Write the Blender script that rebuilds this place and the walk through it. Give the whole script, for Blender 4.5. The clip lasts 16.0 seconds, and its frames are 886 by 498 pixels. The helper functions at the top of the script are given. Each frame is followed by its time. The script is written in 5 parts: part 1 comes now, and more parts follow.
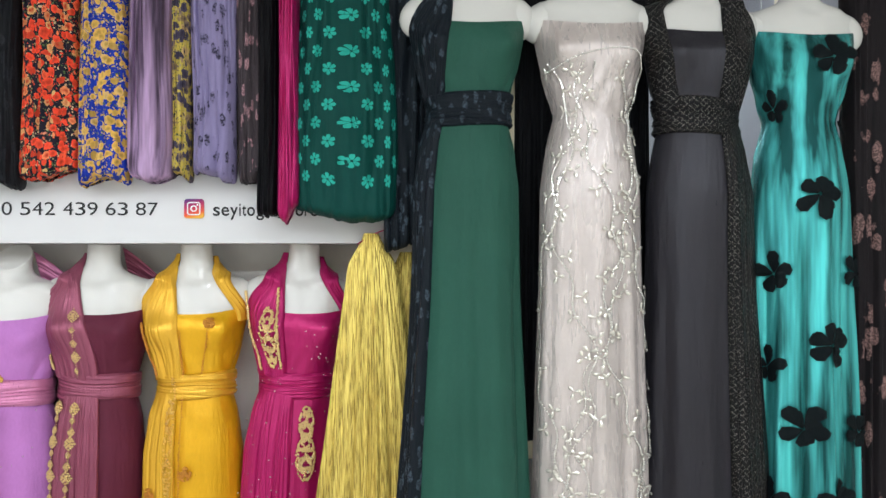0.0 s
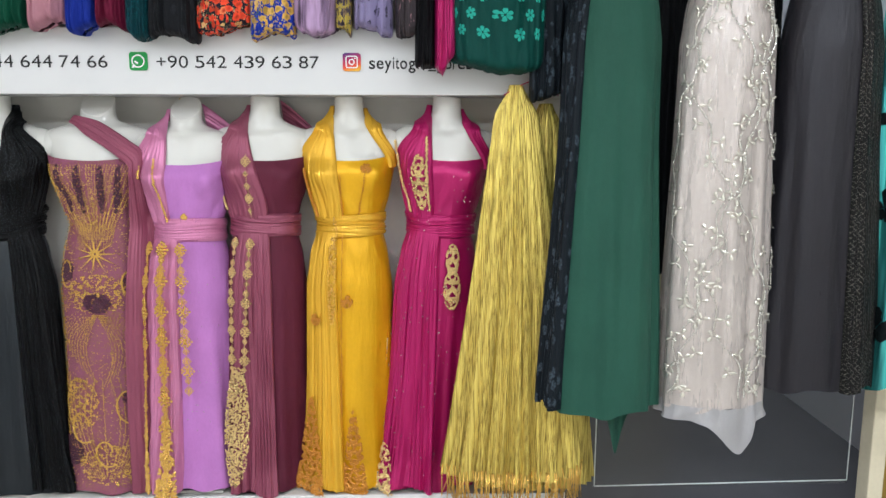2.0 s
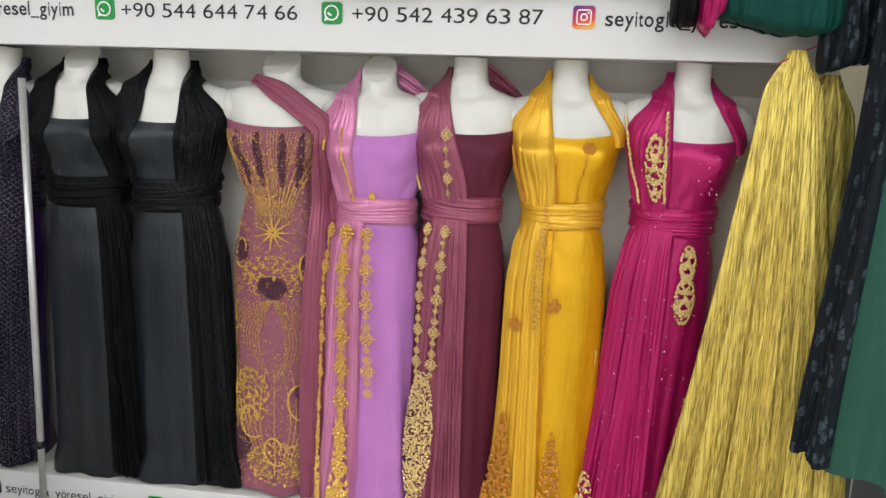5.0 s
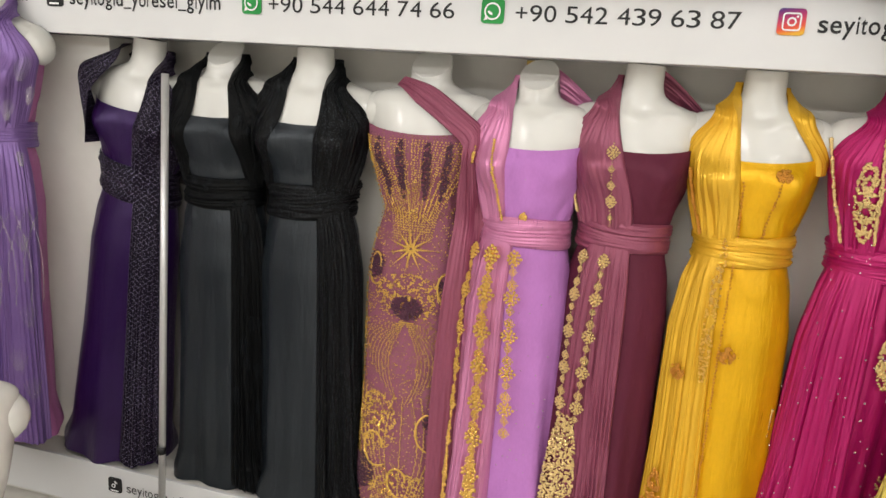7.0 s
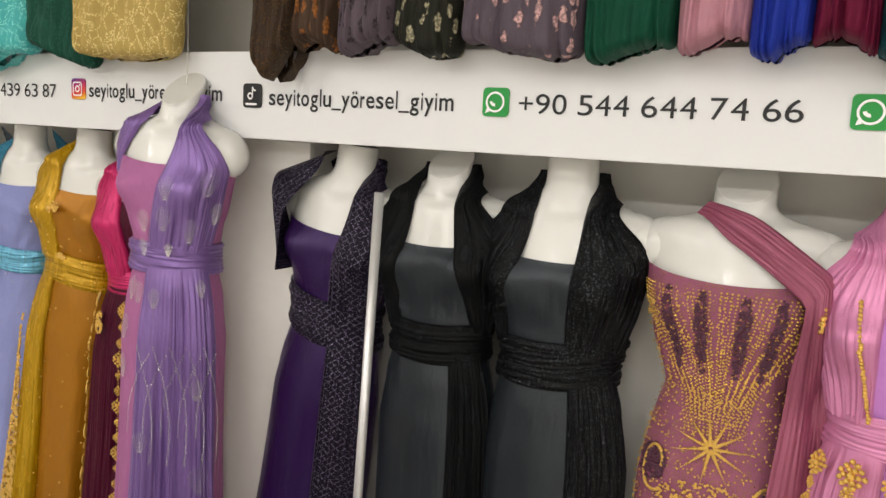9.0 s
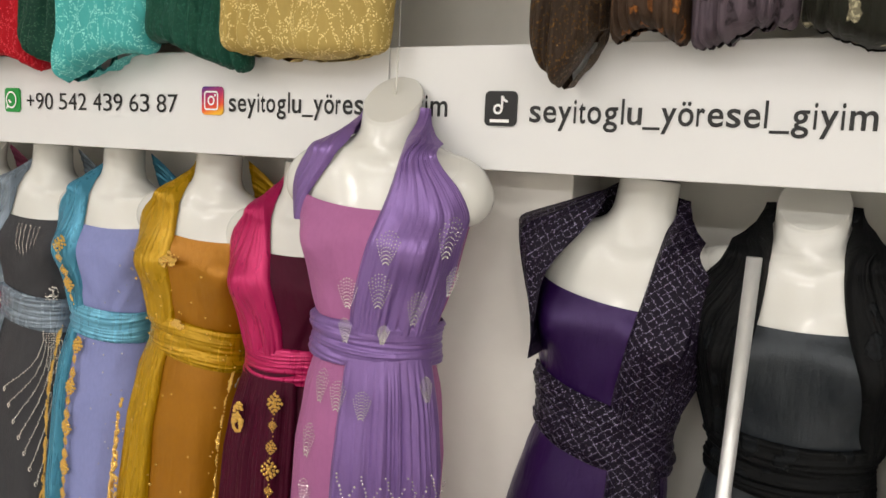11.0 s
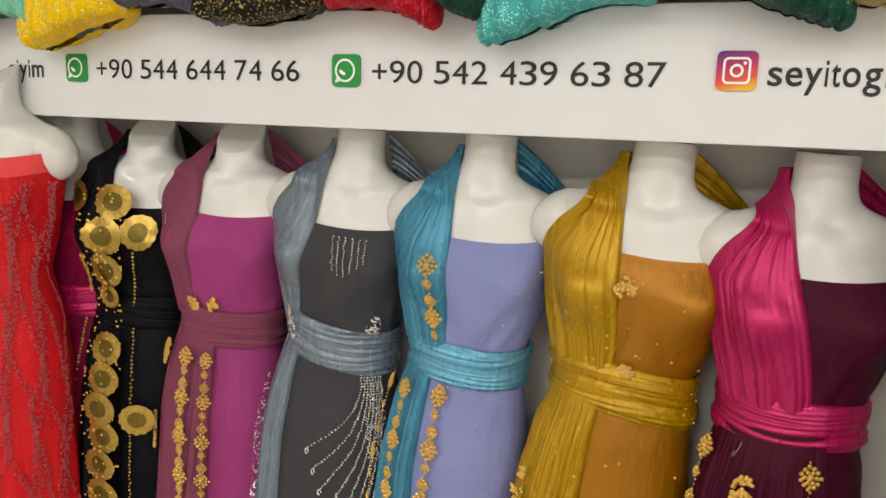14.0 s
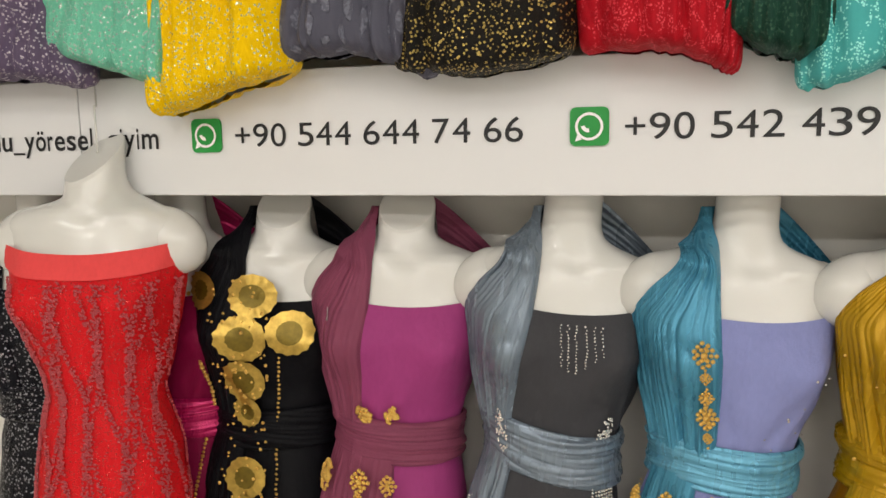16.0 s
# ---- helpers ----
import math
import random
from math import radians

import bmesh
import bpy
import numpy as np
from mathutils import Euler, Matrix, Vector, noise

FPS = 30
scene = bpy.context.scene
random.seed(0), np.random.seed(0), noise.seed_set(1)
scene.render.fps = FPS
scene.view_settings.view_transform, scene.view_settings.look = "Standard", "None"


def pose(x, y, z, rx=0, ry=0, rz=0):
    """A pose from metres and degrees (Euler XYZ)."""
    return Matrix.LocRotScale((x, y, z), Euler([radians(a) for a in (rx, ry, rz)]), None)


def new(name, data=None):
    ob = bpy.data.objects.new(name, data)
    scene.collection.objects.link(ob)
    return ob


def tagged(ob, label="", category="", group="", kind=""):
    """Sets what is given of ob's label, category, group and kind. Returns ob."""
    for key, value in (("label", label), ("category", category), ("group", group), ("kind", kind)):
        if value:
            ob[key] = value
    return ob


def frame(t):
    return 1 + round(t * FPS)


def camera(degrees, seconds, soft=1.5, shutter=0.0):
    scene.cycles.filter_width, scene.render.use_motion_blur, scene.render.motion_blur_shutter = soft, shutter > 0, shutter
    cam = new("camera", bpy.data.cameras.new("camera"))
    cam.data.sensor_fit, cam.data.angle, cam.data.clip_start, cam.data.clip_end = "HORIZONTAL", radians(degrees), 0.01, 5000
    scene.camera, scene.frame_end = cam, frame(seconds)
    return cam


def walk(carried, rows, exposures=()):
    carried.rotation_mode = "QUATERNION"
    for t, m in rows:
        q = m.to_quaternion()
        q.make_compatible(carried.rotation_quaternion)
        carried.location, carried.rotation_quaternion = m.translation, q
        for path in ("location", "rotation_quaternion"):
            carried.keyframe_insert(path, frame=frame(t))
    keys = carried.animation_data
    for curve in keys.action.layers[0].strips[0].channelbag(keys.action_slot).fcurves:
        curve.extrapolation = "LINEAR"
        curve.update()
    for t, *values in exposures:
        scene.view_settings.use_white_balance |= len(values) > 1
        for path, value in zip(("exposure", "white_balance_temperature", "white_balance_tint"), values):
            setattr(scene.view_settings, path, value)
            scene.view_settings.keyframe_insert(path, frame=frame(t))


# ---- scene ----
cam = camera(59.8, 16.0)
METRES, EYE, TILT, LEAN, TURN = 4.9, 1.65, 0.0, 0.0, -4.04
ROWS = [
    (0.0, 0.0, 0.0, 0.0, 0.0, 0.0, -0.0),
    (0.5, -0.0136, -0.0221, -0.0068, 0.01, -1.94, -0.02),
    (1.0, -0.0432, -0.0365, -0.0126, 0.38, -4.69, 0.04),
    (1.5, -0.0628, -0.046, -0.0154, 1.23, -7.32, 0.01),
    (2.0, -0.0736, -0.0518, -0.0184, 2.5, -9.04, -0.11),
    (2.5, -0.0831, -0.0497, -0.0185, 3.9, -10.09, -0.32),
    (3.0, -0.0943, -0.0341, -0.0185, 5.4, -10.63, -0.61),
    (3.5, -0.0982, -0.0111, -0.0157, 7.14, -11.09, -0.96),
    (4.0, -0.1013, 0.013, -0.0146, 9.11, -11.65, -1.29),
    (4.5, -0.1205, 0.0276, -0.0126, 11.22, -12.11, -1.52),
    (7.0, -0.1773, 0.0798, -0.006, 21.28, -13.06, -3.23),
    (7.5, -0.1881, 0.1025, -0.0037, 27.81, -11.01, -4.56),
    (8.0, -0.225, 0.1238, 0.0008, 31.44, -9.85, -3.75),
    (8.5, -0.2537, 0.1521, 0.0073, 33.09, -8.58, -2.88),
    (11.0, -0.4644, 0.2176, 0.0133, 32.16, -7.9, -2.35),
    (11.5, -0.5074, 0.2141, 0.0122, 30.9, -8.92, -2.39),
    (12.0, -0.5489, 0.2005, 0.0141, 29.85, -9.68, -2.26),
    (12.5, -0.5803, 0.1966, 0.0119, 28.98, -10.29, -2.02),
    (13.0, -0.6229, 0.2028, 0.0123, 28.33, -10.54, -1.81),
    (13.5, -0.6676, 0.2025, 0.0118, 27.58, -10.57, -1.7),
    (14.0, -0.7112, 0.1896, 0.0136, 26.69, -10.51, -1.62),
    (14.5, -0.7389, 0.1836, 0.0135, 25.14, -10.24, -1.66),
    (15.0, -0.7647, 0.1898, 0.0135, 24.84, -9.55, -1.37),
    (15.5, -0.8014, 0.2003, 0.017, 23.99, -8.56, -0.67),
    (16.0, -0.8429, 0.1954, 0.0191, 20.23, -7.24, 0.92),
]
walk(cam, [(t, pose(0, 0, EYE, TILT, LEAN, TURN) @ pose(METRES * x, METRES * y, METRES * z, 90 + pitch, roll, yaw)) for t, x, y, z, yaw, pitch, roll in ROWS],
     exposures=[(0.0, 0.10, 5750, 8), (4.5, -0.03, 5950, 9), (8.0, 0.04, 6550, 11), (11.0, 0.06, 6600, 11), (13.0, 0.0, 6650, 11), (16.0, 0.0, 6700, 11)])

# ---- light ----
world = bpy.data.worlds.new("shop_air")
scene.world = world
world.use_nodes = True
world.node_tree.nodes["Background"].inputs[0].default_value = (0.9, 0.95, 1.0, 1)
world.node_tree.nodes["Background"].inputs[1].default_value = 0.05
LAMP_FAR, LAMP_NEAR = 25.0, 8.5          # watts of the ceiling panels across the aisle and by the gowns
# the x 2.4 column and the last two panels are unseen, added as fill
PANELS = [(x, y) for x in (-6.0, -4.8, -3.6, -2.4, -1.2, 0.0, 1.2, 2.4) for y in (-1.3, 0.35)] + [(0.9, 3.5), (0.9, 4.9)]
for px, py in PANELS:
    area = bpy.data.lights.new("ceiling_panel_lamp", "AREA")
    area.shape, area.size, area.size_y, area.energy, area.color = "RECTANGLE", 0.55, 0.28, (LAMP_FAR if py < 0 else LAMP_NEAR), (1.0, 0.985, 0.96)
    lamp = new("ceiling_panel_lamp", area)
    lamp.matrix_world = pose(px, py, 2.975)


# ---- materials ----
def rgb(h):
    h = h.lstrip("#")
    return tuple(((v / 255 + 0.055) / 1.055) ** 2.4 if v > 10 else v / 3294 for v in (int(h[i:i + 2], 16) for i in (0, 2, 4))) + (1,)


class Mat:
    """A node material with short calls."""
    def __init__(self, name):
        self.m = bpy.data.materials.new(name)
        self.m.use_nodes = True
        self.t = self.m.node_tree
        self.b = self.t.nodes["Principled BSDF"]
        self.co = self.t.nodes.new("ShaderNodeTexCoord").outputs["Object"]

    def node(self, kind, **kw):
        n = self.t.nodes.new(kind)
        for k, v in kw.items():
            if k == "operation":
                n.operation = v
            elif k == "feature":
                n.feature = v
            elif k == "data_type":
                n.data_type = v
            elif k == "blend_type":
                n.blend_type = v
        return n

    def put(self, a, b):
        if hasattr(a, "is_output"):
            self.t.links.new(a, b)
        else:
            b.default_value = a

    def scaled(self, s):
        n = self.node("ShaderNodeMapping")
        self.put(self.co, n.inputs[0])
        n.inputs["Scale"].default_value = s
        return n.outputs[0]

    def noise(self, scale, detail=3.0, co=None):
        n = self.node("ShaderNodeTexNoise")
        self.put(co or self.co, n.inputs["Vector"])
        n.inputs["Scale"].default_value, n.inputs["Detail"].default_value = scale, detail
        return n.outputs["Fac"]

    def voronoi(self, scale, out="Distance", feature="F1", co=None):
        n = self.node("ShaderNodeTexVoronoi", feature=feature)
        self.put(co or self.co, n.inputs["Vector"])
        n.inputs["Scale"].default_value = scale
        return n.outputs[out]

    def ramp(self, fac, stops):
        n = self.node("ShaderNodeValToRGB")
        self.put(fac, n.inputs[0])
        e = n.color_ramp.elements
        while len(e) < len(stops):
            e.new(0.5)
        for el, (p, c) in zip(e, stops):
            el.position, el.color = p, c if len(c) == 4 else (*c, 1)
        return n.outputs[0]

    def math(self, op, a, b=0.0):
        n = self.node("ShaderNodeMath", operation=op)
        self.put(a, n.inputs[0]), self.put(b, n.inputs[1])
        return n.outputs[0]

    def mix(self, f, a, b, blend="MIX"):
        n = self.node("ShaderNodeMix", data_type="RGBA", blend_type=blend)
        self.put(f, n.inputs["Factor"]), self.put(a, n.inputs[6]), self.put(b, n.inputs[7])
        return n.outputs[2]

    def bump(self, height, strength, distance=0.002):
        n = self.node("ShaderNodeBump")
        self.put(height, n.inputs["Height"])
        n.inputs["Strength"].default_value, n.inputs["Distance"].default_value = strength, distance
        self.put(n.outputs[0], self.b.inputs["Normal"])

    def set(self, **kw):
        for k, v in kw.items():
            self.put(v, self.b.inputs[k.replace("_", " ")])
        return self


W, K = (1, 1, 1, 1), (0, 0, 0, 1)


def shade(c, f):
    return tuple(min(1, v * f) for v in c[:3]) + (1,)


def cloth(name, hexa, rough=0.55, sheen=0.25, fine=900.0, crinkle=0.5, metal=0.0, pattern="", other="#d8b048", scale=1.0, gain=1.0):
    """Woven cloth: thread-scale grain, soft crinkles, uneven dye and, where asked, a woven or beaded pattern or painted
    sheen streaks.
    """
    m = Mat(name)
    c = shade(rgb(hexa), gain)
    o = shade(rgb(other), gain)
    tone = m.math("ADD", m.math("MULTIPLY", m.noise(7, 3), 0.65), m.math("MULTIPLY", m.noise(150, 3, m.scaled((1, 1, 0.5))), 0.35))
    base = m.mix(tone, shade(c, 0.85), shade(c, 1.28))
    satin = rough < 0.4 and not pattern
    r = rough
    mt = 0.38 if satin else metal
    height = m.math("ADD", m.math("MULTIPLY", m.noise(fine, 1), 0.25), m.noise(38, 4, m.scaled((1, 1, 0.35))))
    if satin:
        r = m.math("ADD", rough - 0.12, m.math("MULTIPLY", m.noise(20, 3, m.scaled((2.5, 2.5, 0.3))), 0.14))
        height = m.math("ADD", m.math("MULTIPLY", m.noise(fine, 1), 0.12), m.math("MULTIPLY", m.noise(30, 3, m.scaled((1.6, 1.6, 0.25))), 0.8))
    if pattern == "sparkle":
        d = m.voronoi(135 * scale)
        spot = m.ramp(d, [(0.26, W), (0.34, K)])
        pick = m.math("GREATER_THAN", m.noise(70 * scale, 2), 0.38)
        spot = m.math("MULTIPLY", spot, pick)
        base = m.mix(spot, base, o)
        r, mt = m.math("SUBTRACT", rough, m.math("MULTIPLY", spot, rough - 0.2)), m.math("MULTIPLY", spot, 0.7)
        height = m.math("ADD", height, m.math("MULTIPLY", spot, 1.2))
    elif pattern == "net":
        n = m.node("ShaderNodeMapping")
        m.put(m.co, n.inputs[0])
        n.inputs["Rotation"].default_value = (0, radians(45), 0)
        n.inputs["Scale"].default_value = (44 * scale, 44 * scale, 44 * scale)
        sep = m.node("ShaderNodeSeparateXYZ")
        m.put(n.outputs[0], sep.inputs[0])
        a = m.math("PINGPONG", sep.outputs[0], 0.5)
        b = m.math("PINGPONG", sep.outputs[2], 0.5)
        line = m.math("LESS_THAN", m.math("MINIMUM", a, b), 0.10)
        dots = m.math("LESS_THAN", m.voronoi(330), 0.40)
        spot = m.math("MULTIPLY", line, dots)
        base = m.mix(spot, base, o)
        r, mt = m.math("SUBTRACT", rough, m.math("MULTIPLY", spot, 0.3)), m.math("MULTIPLY", spot, 0.6)
        height = m.math("ADD", height, m.math("MULTIPLY", spot, 1.0))
    elif pattern == "floral":
        co = m.node("ShaderNodeVectorMath", operation="ADD")
        wob = m.node("ShaderNodeTexNoise")
        wob.inputs["Scale"].default_value = 45
        m.put(m.co, wob.inputs["Vector"])
        sh = m.node("ShaderNodeVectorMath", operation="SCALE")
        m.put(wob.outputs["Color"], sh.inputs[0])
        sh.inputs["Scale"].default_value = 0.022
        m.put(m.co, co.inputs[0]), m.put(sh.outputs[0], co.inputs[1])
        big, small = m.voronoi(34 * scale, "Color", co=co.outputs[0]), m.voronoi(95 * scale, "Color", co=co.outputs[0])
        flower = m.ramp(m.voronoi(34 * scale, co=co.outputs[0]), [(0.50, W), (0.54, K)])
        sprig = m.ramp(m.voronoi(95 * scale, co=co.outputs[0]), [(0.34, W), (0.40, K)])
        core = m.ramp(m.voronoi(34 * scale, co=co.outputs[0]), [(0.12, W), (0.40, K)])
        hue = m.ramp(big, [(0.30, o), (0.48, shade(o, 0.55)), (0.60, rgb("#e0bd7a")), (0.75, o)])
        tiny = m.ramp(small, [(0.3, rgb("#52683e")), (0.5, rgb("#d9c49a")), (0.7, shade(o, 0.8))])
        base = m.mix(sprig, base, tiny)
        base = m.mix(flower, base, m.mix(core, hue, shade(o, 0.55)))
    elif pattern == "leaf":
        v = m.voronoi(16 * scale, co=m.scaled((1.6, 1.6, 0.7)))
        w = m.math("ADD", v, m.math("MULTIPLY", m.noise(48 * scale, 4), 0.55))
        spot = m.ramp(w, [(0.56, W), (0.62, K)])
        vein = m.ramp(m.noise(160, 2), [(0.42, W), (0.55, shade(W, 0.35))])
        base = m.mix(m.math("MULTIPLY", spot, vein), base, o)
        height = m.math("ADD", height, spot)
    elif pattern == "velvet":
        # vertical sheen and fold shade of the pile, painted into its base colour
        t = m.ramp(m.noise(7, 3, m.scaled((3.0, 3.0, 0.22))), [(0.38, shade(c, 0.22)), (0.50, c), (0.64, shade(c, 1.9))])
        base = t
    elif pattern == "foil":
        # highlights and dark sides of the foil's pleats, streaked into the colour
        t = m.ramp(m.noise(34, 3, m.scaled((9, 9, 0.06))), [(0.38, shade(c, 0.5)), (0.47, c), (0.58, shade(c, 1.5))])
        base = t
        height = m.math("ADD", height, m.math("MULTIPLY", m.voronoi(190, "Color", co=m.scaled((1, 1, 0.12))), 1.2))
    elif pattern == "chain":
        d = m.voronoi(26 * scale, feature="DISTANCE_TO_EDGE", co=m.scaled((1.4, 1.4, 0.8)))
        line = m.math("LESS_THAN", d, 0.10)
        dots = m.math("LESS_THAN", m.voronoi(260), 0.4)
        spot = m.math("MULTIPLY", line, dots)
        base = m.mix(spot, base, o)
        height = m.math("ADD", height, m.math("MULTIPLY", spot, 1.5))
    m.set(Base_Color=base, Roughness=r, Metallic=mt)
    m.b.inputs["Sheen Weight"].default_value = sheen * (0.25 if max(c[:3]) > 0.03 else 0.05)
    m.b.inputs["Specular IOR Level"].default_value = 0.45 if satin else 0.12
    m.b.inputs["Sheen Roughness"].default_value = 0.35
    m.b.inputs["Sheen Tint"].default_value = shade(c, 1.6)
    m.bump(m.math("ADD", height, m.math("MULTIPLY", m.noise(11, 3, m.scaled((2.2, 2.2, 0.45))), 0.8 if satin else 1.5)), crinkle, 0.007)
    return m.m


def hard(name, hexa, rough=0.4, metal=0.0, grain=60.0, amount=0.08, coat=0.0):
    m = Mat(name)
    c = rgb(hexa)
    m.set(Base_Color=m.mix(m.noise(grain, 4), shade(c, 1 - amount), shade(c, 1 + amount)), Metallic=metal,
          Roughness=m.math("ADD", rough - 0.05, m.math("MULTIPLY", m.noise(9, 3), 0.1)))
    m.b.inputs["Coat Weight"].default_value = coat
    m.bump(m.noise(grain * 3, 3), 0.06, 0.002)
    return m.m


white_shell = hard("white_moulded_plastic", "#d4d3cd", 0.24, grain=14, amount=0.03, coat=0.15)
wall_paint = hard("wall_paint", "#dad7d0", 0.7, grain=25, amount=0.04)
sign_vinyl = hard("sign_vinyl", "#dedede", 0.35, grain=6, amount=0.02)
ink = hard("sign_ink", "#0c0c0e", 0.5)
green_ink = hard("green_ink", "#12913a", 0.5)
white_ink = hard("white_ink", "#f4f4f4", 0.5)
floor_mat = hard("dark_floor", "#55555a", 0.25, grain=5, amount=0.15)
room_floor = hard("pale_floor", "#c2beb6", 0.3, grain=4, amount=0.12)
gold = hard("gold_beads", "#e2b860", 0.28, 0.75, grain=220, amount=0.3)
pale_gold = hard("pale_gold_beads", "#e0c488", 0.28, 0.7, grain=220, amount=0.3)
copper = hard("amber_beads", "#c98a35", 0.3, 0.6, grain=200, amount=0.35)
silver = hard("silver_beads", "#e4e2dc", 0.16, 0.75, grain=200, amount=0.2)
steel = hard("steel_wire", "#b9b9b6", 0.3, 0.9)
alu = hard("aluminium_tube", "#c9c9c8", 0.35, 0.5)
brass = hard("brass_plate", "#b99a4d", 0.35, 0.8)
frame_mat = hard("cream_frame", "#e6dcc0", 0.4)


# ---- geometry helpers ----
def mesh_of(name, verts, faces, mat, smooth=True):
    me = bpy.data.meshes.new(name)
    me.from_pydata([tuple(v) for v in verts], [], faces)
    me.materials.append(mat)
    if smooth:
        me.polygons.foreach_set("use_smooth", [True] * len(me.polygons))
    me.update()
    return me


def part(name, me, parent, label=""):
    ob = new(name, me)
    ob.parent = parent
    return tagged(ob, label)


def thing(name, m, label, category, group="", kind=""):
    ob = new(name)
    ob.matrix_world = m
    ob.empty_display_size = 0.05
    return tagged(ob, label, category, group, kind)


def grid(fn, us, vs, wrap=False):
    """A sheet over u and v. fn takes arrays and gives x, y, z."""
    U, V = np.meshgrid(us, vs)
    x, y, z = fn(U, V)
    verts = np.stack([x, y, z], -1).reshape(-1, 3)
    n, k = len(us), len(vs)
    faces = []
    for j in range(k - 1):
        for i in range(n if wrap else n - 1):
            a, b = j * n + i, j * n + (i + 1) % n
            faces.append((a, b, b + n, a + n))
    return verts, faces


def join(*pieces):
    verts, faces, base = [], [], 0
    for v, f in pieces:
        verts.extend(map(tuple, v))
        faces.extend(tuple(i + base for i in q) for q in f)
        base += len(v)
    return verts, faces


def box(x0, y0, z0, x1, y1, z1, bevel=0.004):
    bm = bmesh.new()
    bmesh.ops.create_cube(bm, size=1)
    for v in bm.verts:
        v.co = ((x0 + x1) / 2 + v.co.x * (x1 - x0), (y0 + y1) / 2 + v.co.y * (y1 - y0), (z0 + z1) / 2 + v.co.z * (z1 - z0))
    if bevel:
        bmesh.ops.bevel(bm, geom=bm.edges[:], offset=bevel, segments=2, affect="EDGES", profile=0.5)
    v = [tuple(p.co) for p in bm.verts]
    f = [tuple(p.index for p in q.verts) for q in bm.faces]
    bm.free()
    return v, f


def tube(points, r, sides=8):
    """A round tube along points."""
    pts = [Vector(p) for p in points]
    verts, faces = [], []
    for i, p in enumerate(pts):
        d = (pts[min(i + 1, len(pts) - 1)] - pts[max(i - 1, 0)]).normalized()
        a = d.orthogonal().normalized() if abs(d.z) > 0.9 else d.cross(Vector((0, 0, 1))).normalized()
        b = d.cross(a)
        verts += [tuple(p + (a * math.cos(t) + b * math.sin(t)) * r) for t in (2 * math.pi * k / sides for k in range(sides))]
    for i in range(len(pts) - 1):
        for k in range(sides):
            q = (k + 1) % sides
            faces.append((i * sides + k, i * sides + q, (i + 1) * sides + q, (i + 1) * sides + k))
    faces += [tuple(range(sides))[::-1], tuple(range((len(pts) - 1) * sides, len(pts) * sides))]
    return verts, faces


def structure(name, piece, mat, label, category, smooth=False):
    ob = new(name, mesh_of(name, *piece, mat, smooth))
    return tagged(ob, label, category, "", "structure")


_bm = bmesh.new()
bmesh.ops.create_icosphere(_bm, subdivisions=1, radius=1)
ICO_V = np.array([v.co[:] for v in _bm.verts])
ICO_F = np.array([[v.index for v in f.verts] for f in _bm.faces])
_bm.free()


def beads(spots):
    """Small faceted beads: rows of x, y, z, radius."""
    s = np.array(spots)
    v = (s[:, None, :3] + ICO_V[None] * s[:, None, 3:4] * np.array([1, 0.6, 1])).reshape(-1, 3)
    f = (ICO_F[None] + (np.arange(len(s)) * len(ICO_V))[:, None, None]).reshape(-1, 3)
    return v, [tuple(q) for q in f.tolist()]


# ---- the structure of the shop ----
WALL = 2.80
SIGN_Y, SIGN_LO, SIGN_HI = 2.515, 1.668, 1.892
structure("floor", box(-8.2, -2.6, -0.1, 3.2, WALL, 0.0, 0), room_floor, "pale polished shop floor", "floor")
structure("wall_north", box(-8.2, WALL, 0.0, 0.17, WALL + 0.15, 3.0, 0), wall_paint, "plain off-white shop wall behind the gowns", "wall")
structure("wall_west", box(-8.35, -2.6, 0.0, -8.2, WALL + 0.15, 3.0, 0), wall_paint, "plain off-white end wall", "wall")
structure("wall_south", box(-8.35, -2.75, 0.0, 3.35, -2.6, 3.0, 0), wall_paint, "plain off-white wall across the aisle", "wall")
structure("wall_east", box(3.2, -2.6, 0.0, 3.35, 6.0, 3.0, 0), wall_paint, "plain off-white end wall", "wall")
structure("ceiling", box(-8.35, -2.75, 3.0, 3.35, 6.0, 3.1, 0), wall_paint, "white flat ceiling", "ceiling")
structure("pier", box(-3.12, 2.62, 0.17, -2.66, WALL - 0.003, SIGN_LO - 0.003, 0.003), wall_paint, "shallow white wall pier between gowns", "wall")
structure("platform", box(-8.19, 2.507, 0.0, 0.16, WALL - 0.003, 0.185, 0.004), wall_paint, "low white display platform under the gowns", "platform")

board = thing("sign_board", pose(0, 0, 0), "long white printed sign board above the gowns", "sign")
for a, b in ((-8.19, -5.163), (-5.16, -3.011), (-3.008, 0.16)):
    part("board_panel", mesh_of("board_panel", *box(a, SIGN_Y, SIGN_LO, b, WALL - 0.003, SIGN_HI, 0.002), sign_vinyl, False), board)
low_board = thing("sign_board", pose(0, 0, 0), "low white printed sign strip along the platform front", "sign")
part("board_panel", mesh_of("board_panel", *box(-8.19, 2.492, 0.02, 0.16, 2.504, 0.192, 0.002), sign_vinyl, False), low_board)


# advance of each letter, in parts of the type size, for a plain grotesque
ADVANCE = {" ": .278, "+": .584, "_": .556, "s": .5, "e": .556, "y": .5, "i": .222, "t": .278, "o": .556, "g": .556, "l": .222, "u": .556, "ö": .556, "r": .333, "m": .833}
BEARING = {"i": .066, "l": .066, "t": .02, "r": .045, "_": .0, "y": .012, "m": .06, "+": .055, "1": .1}
GLYPHS = {}


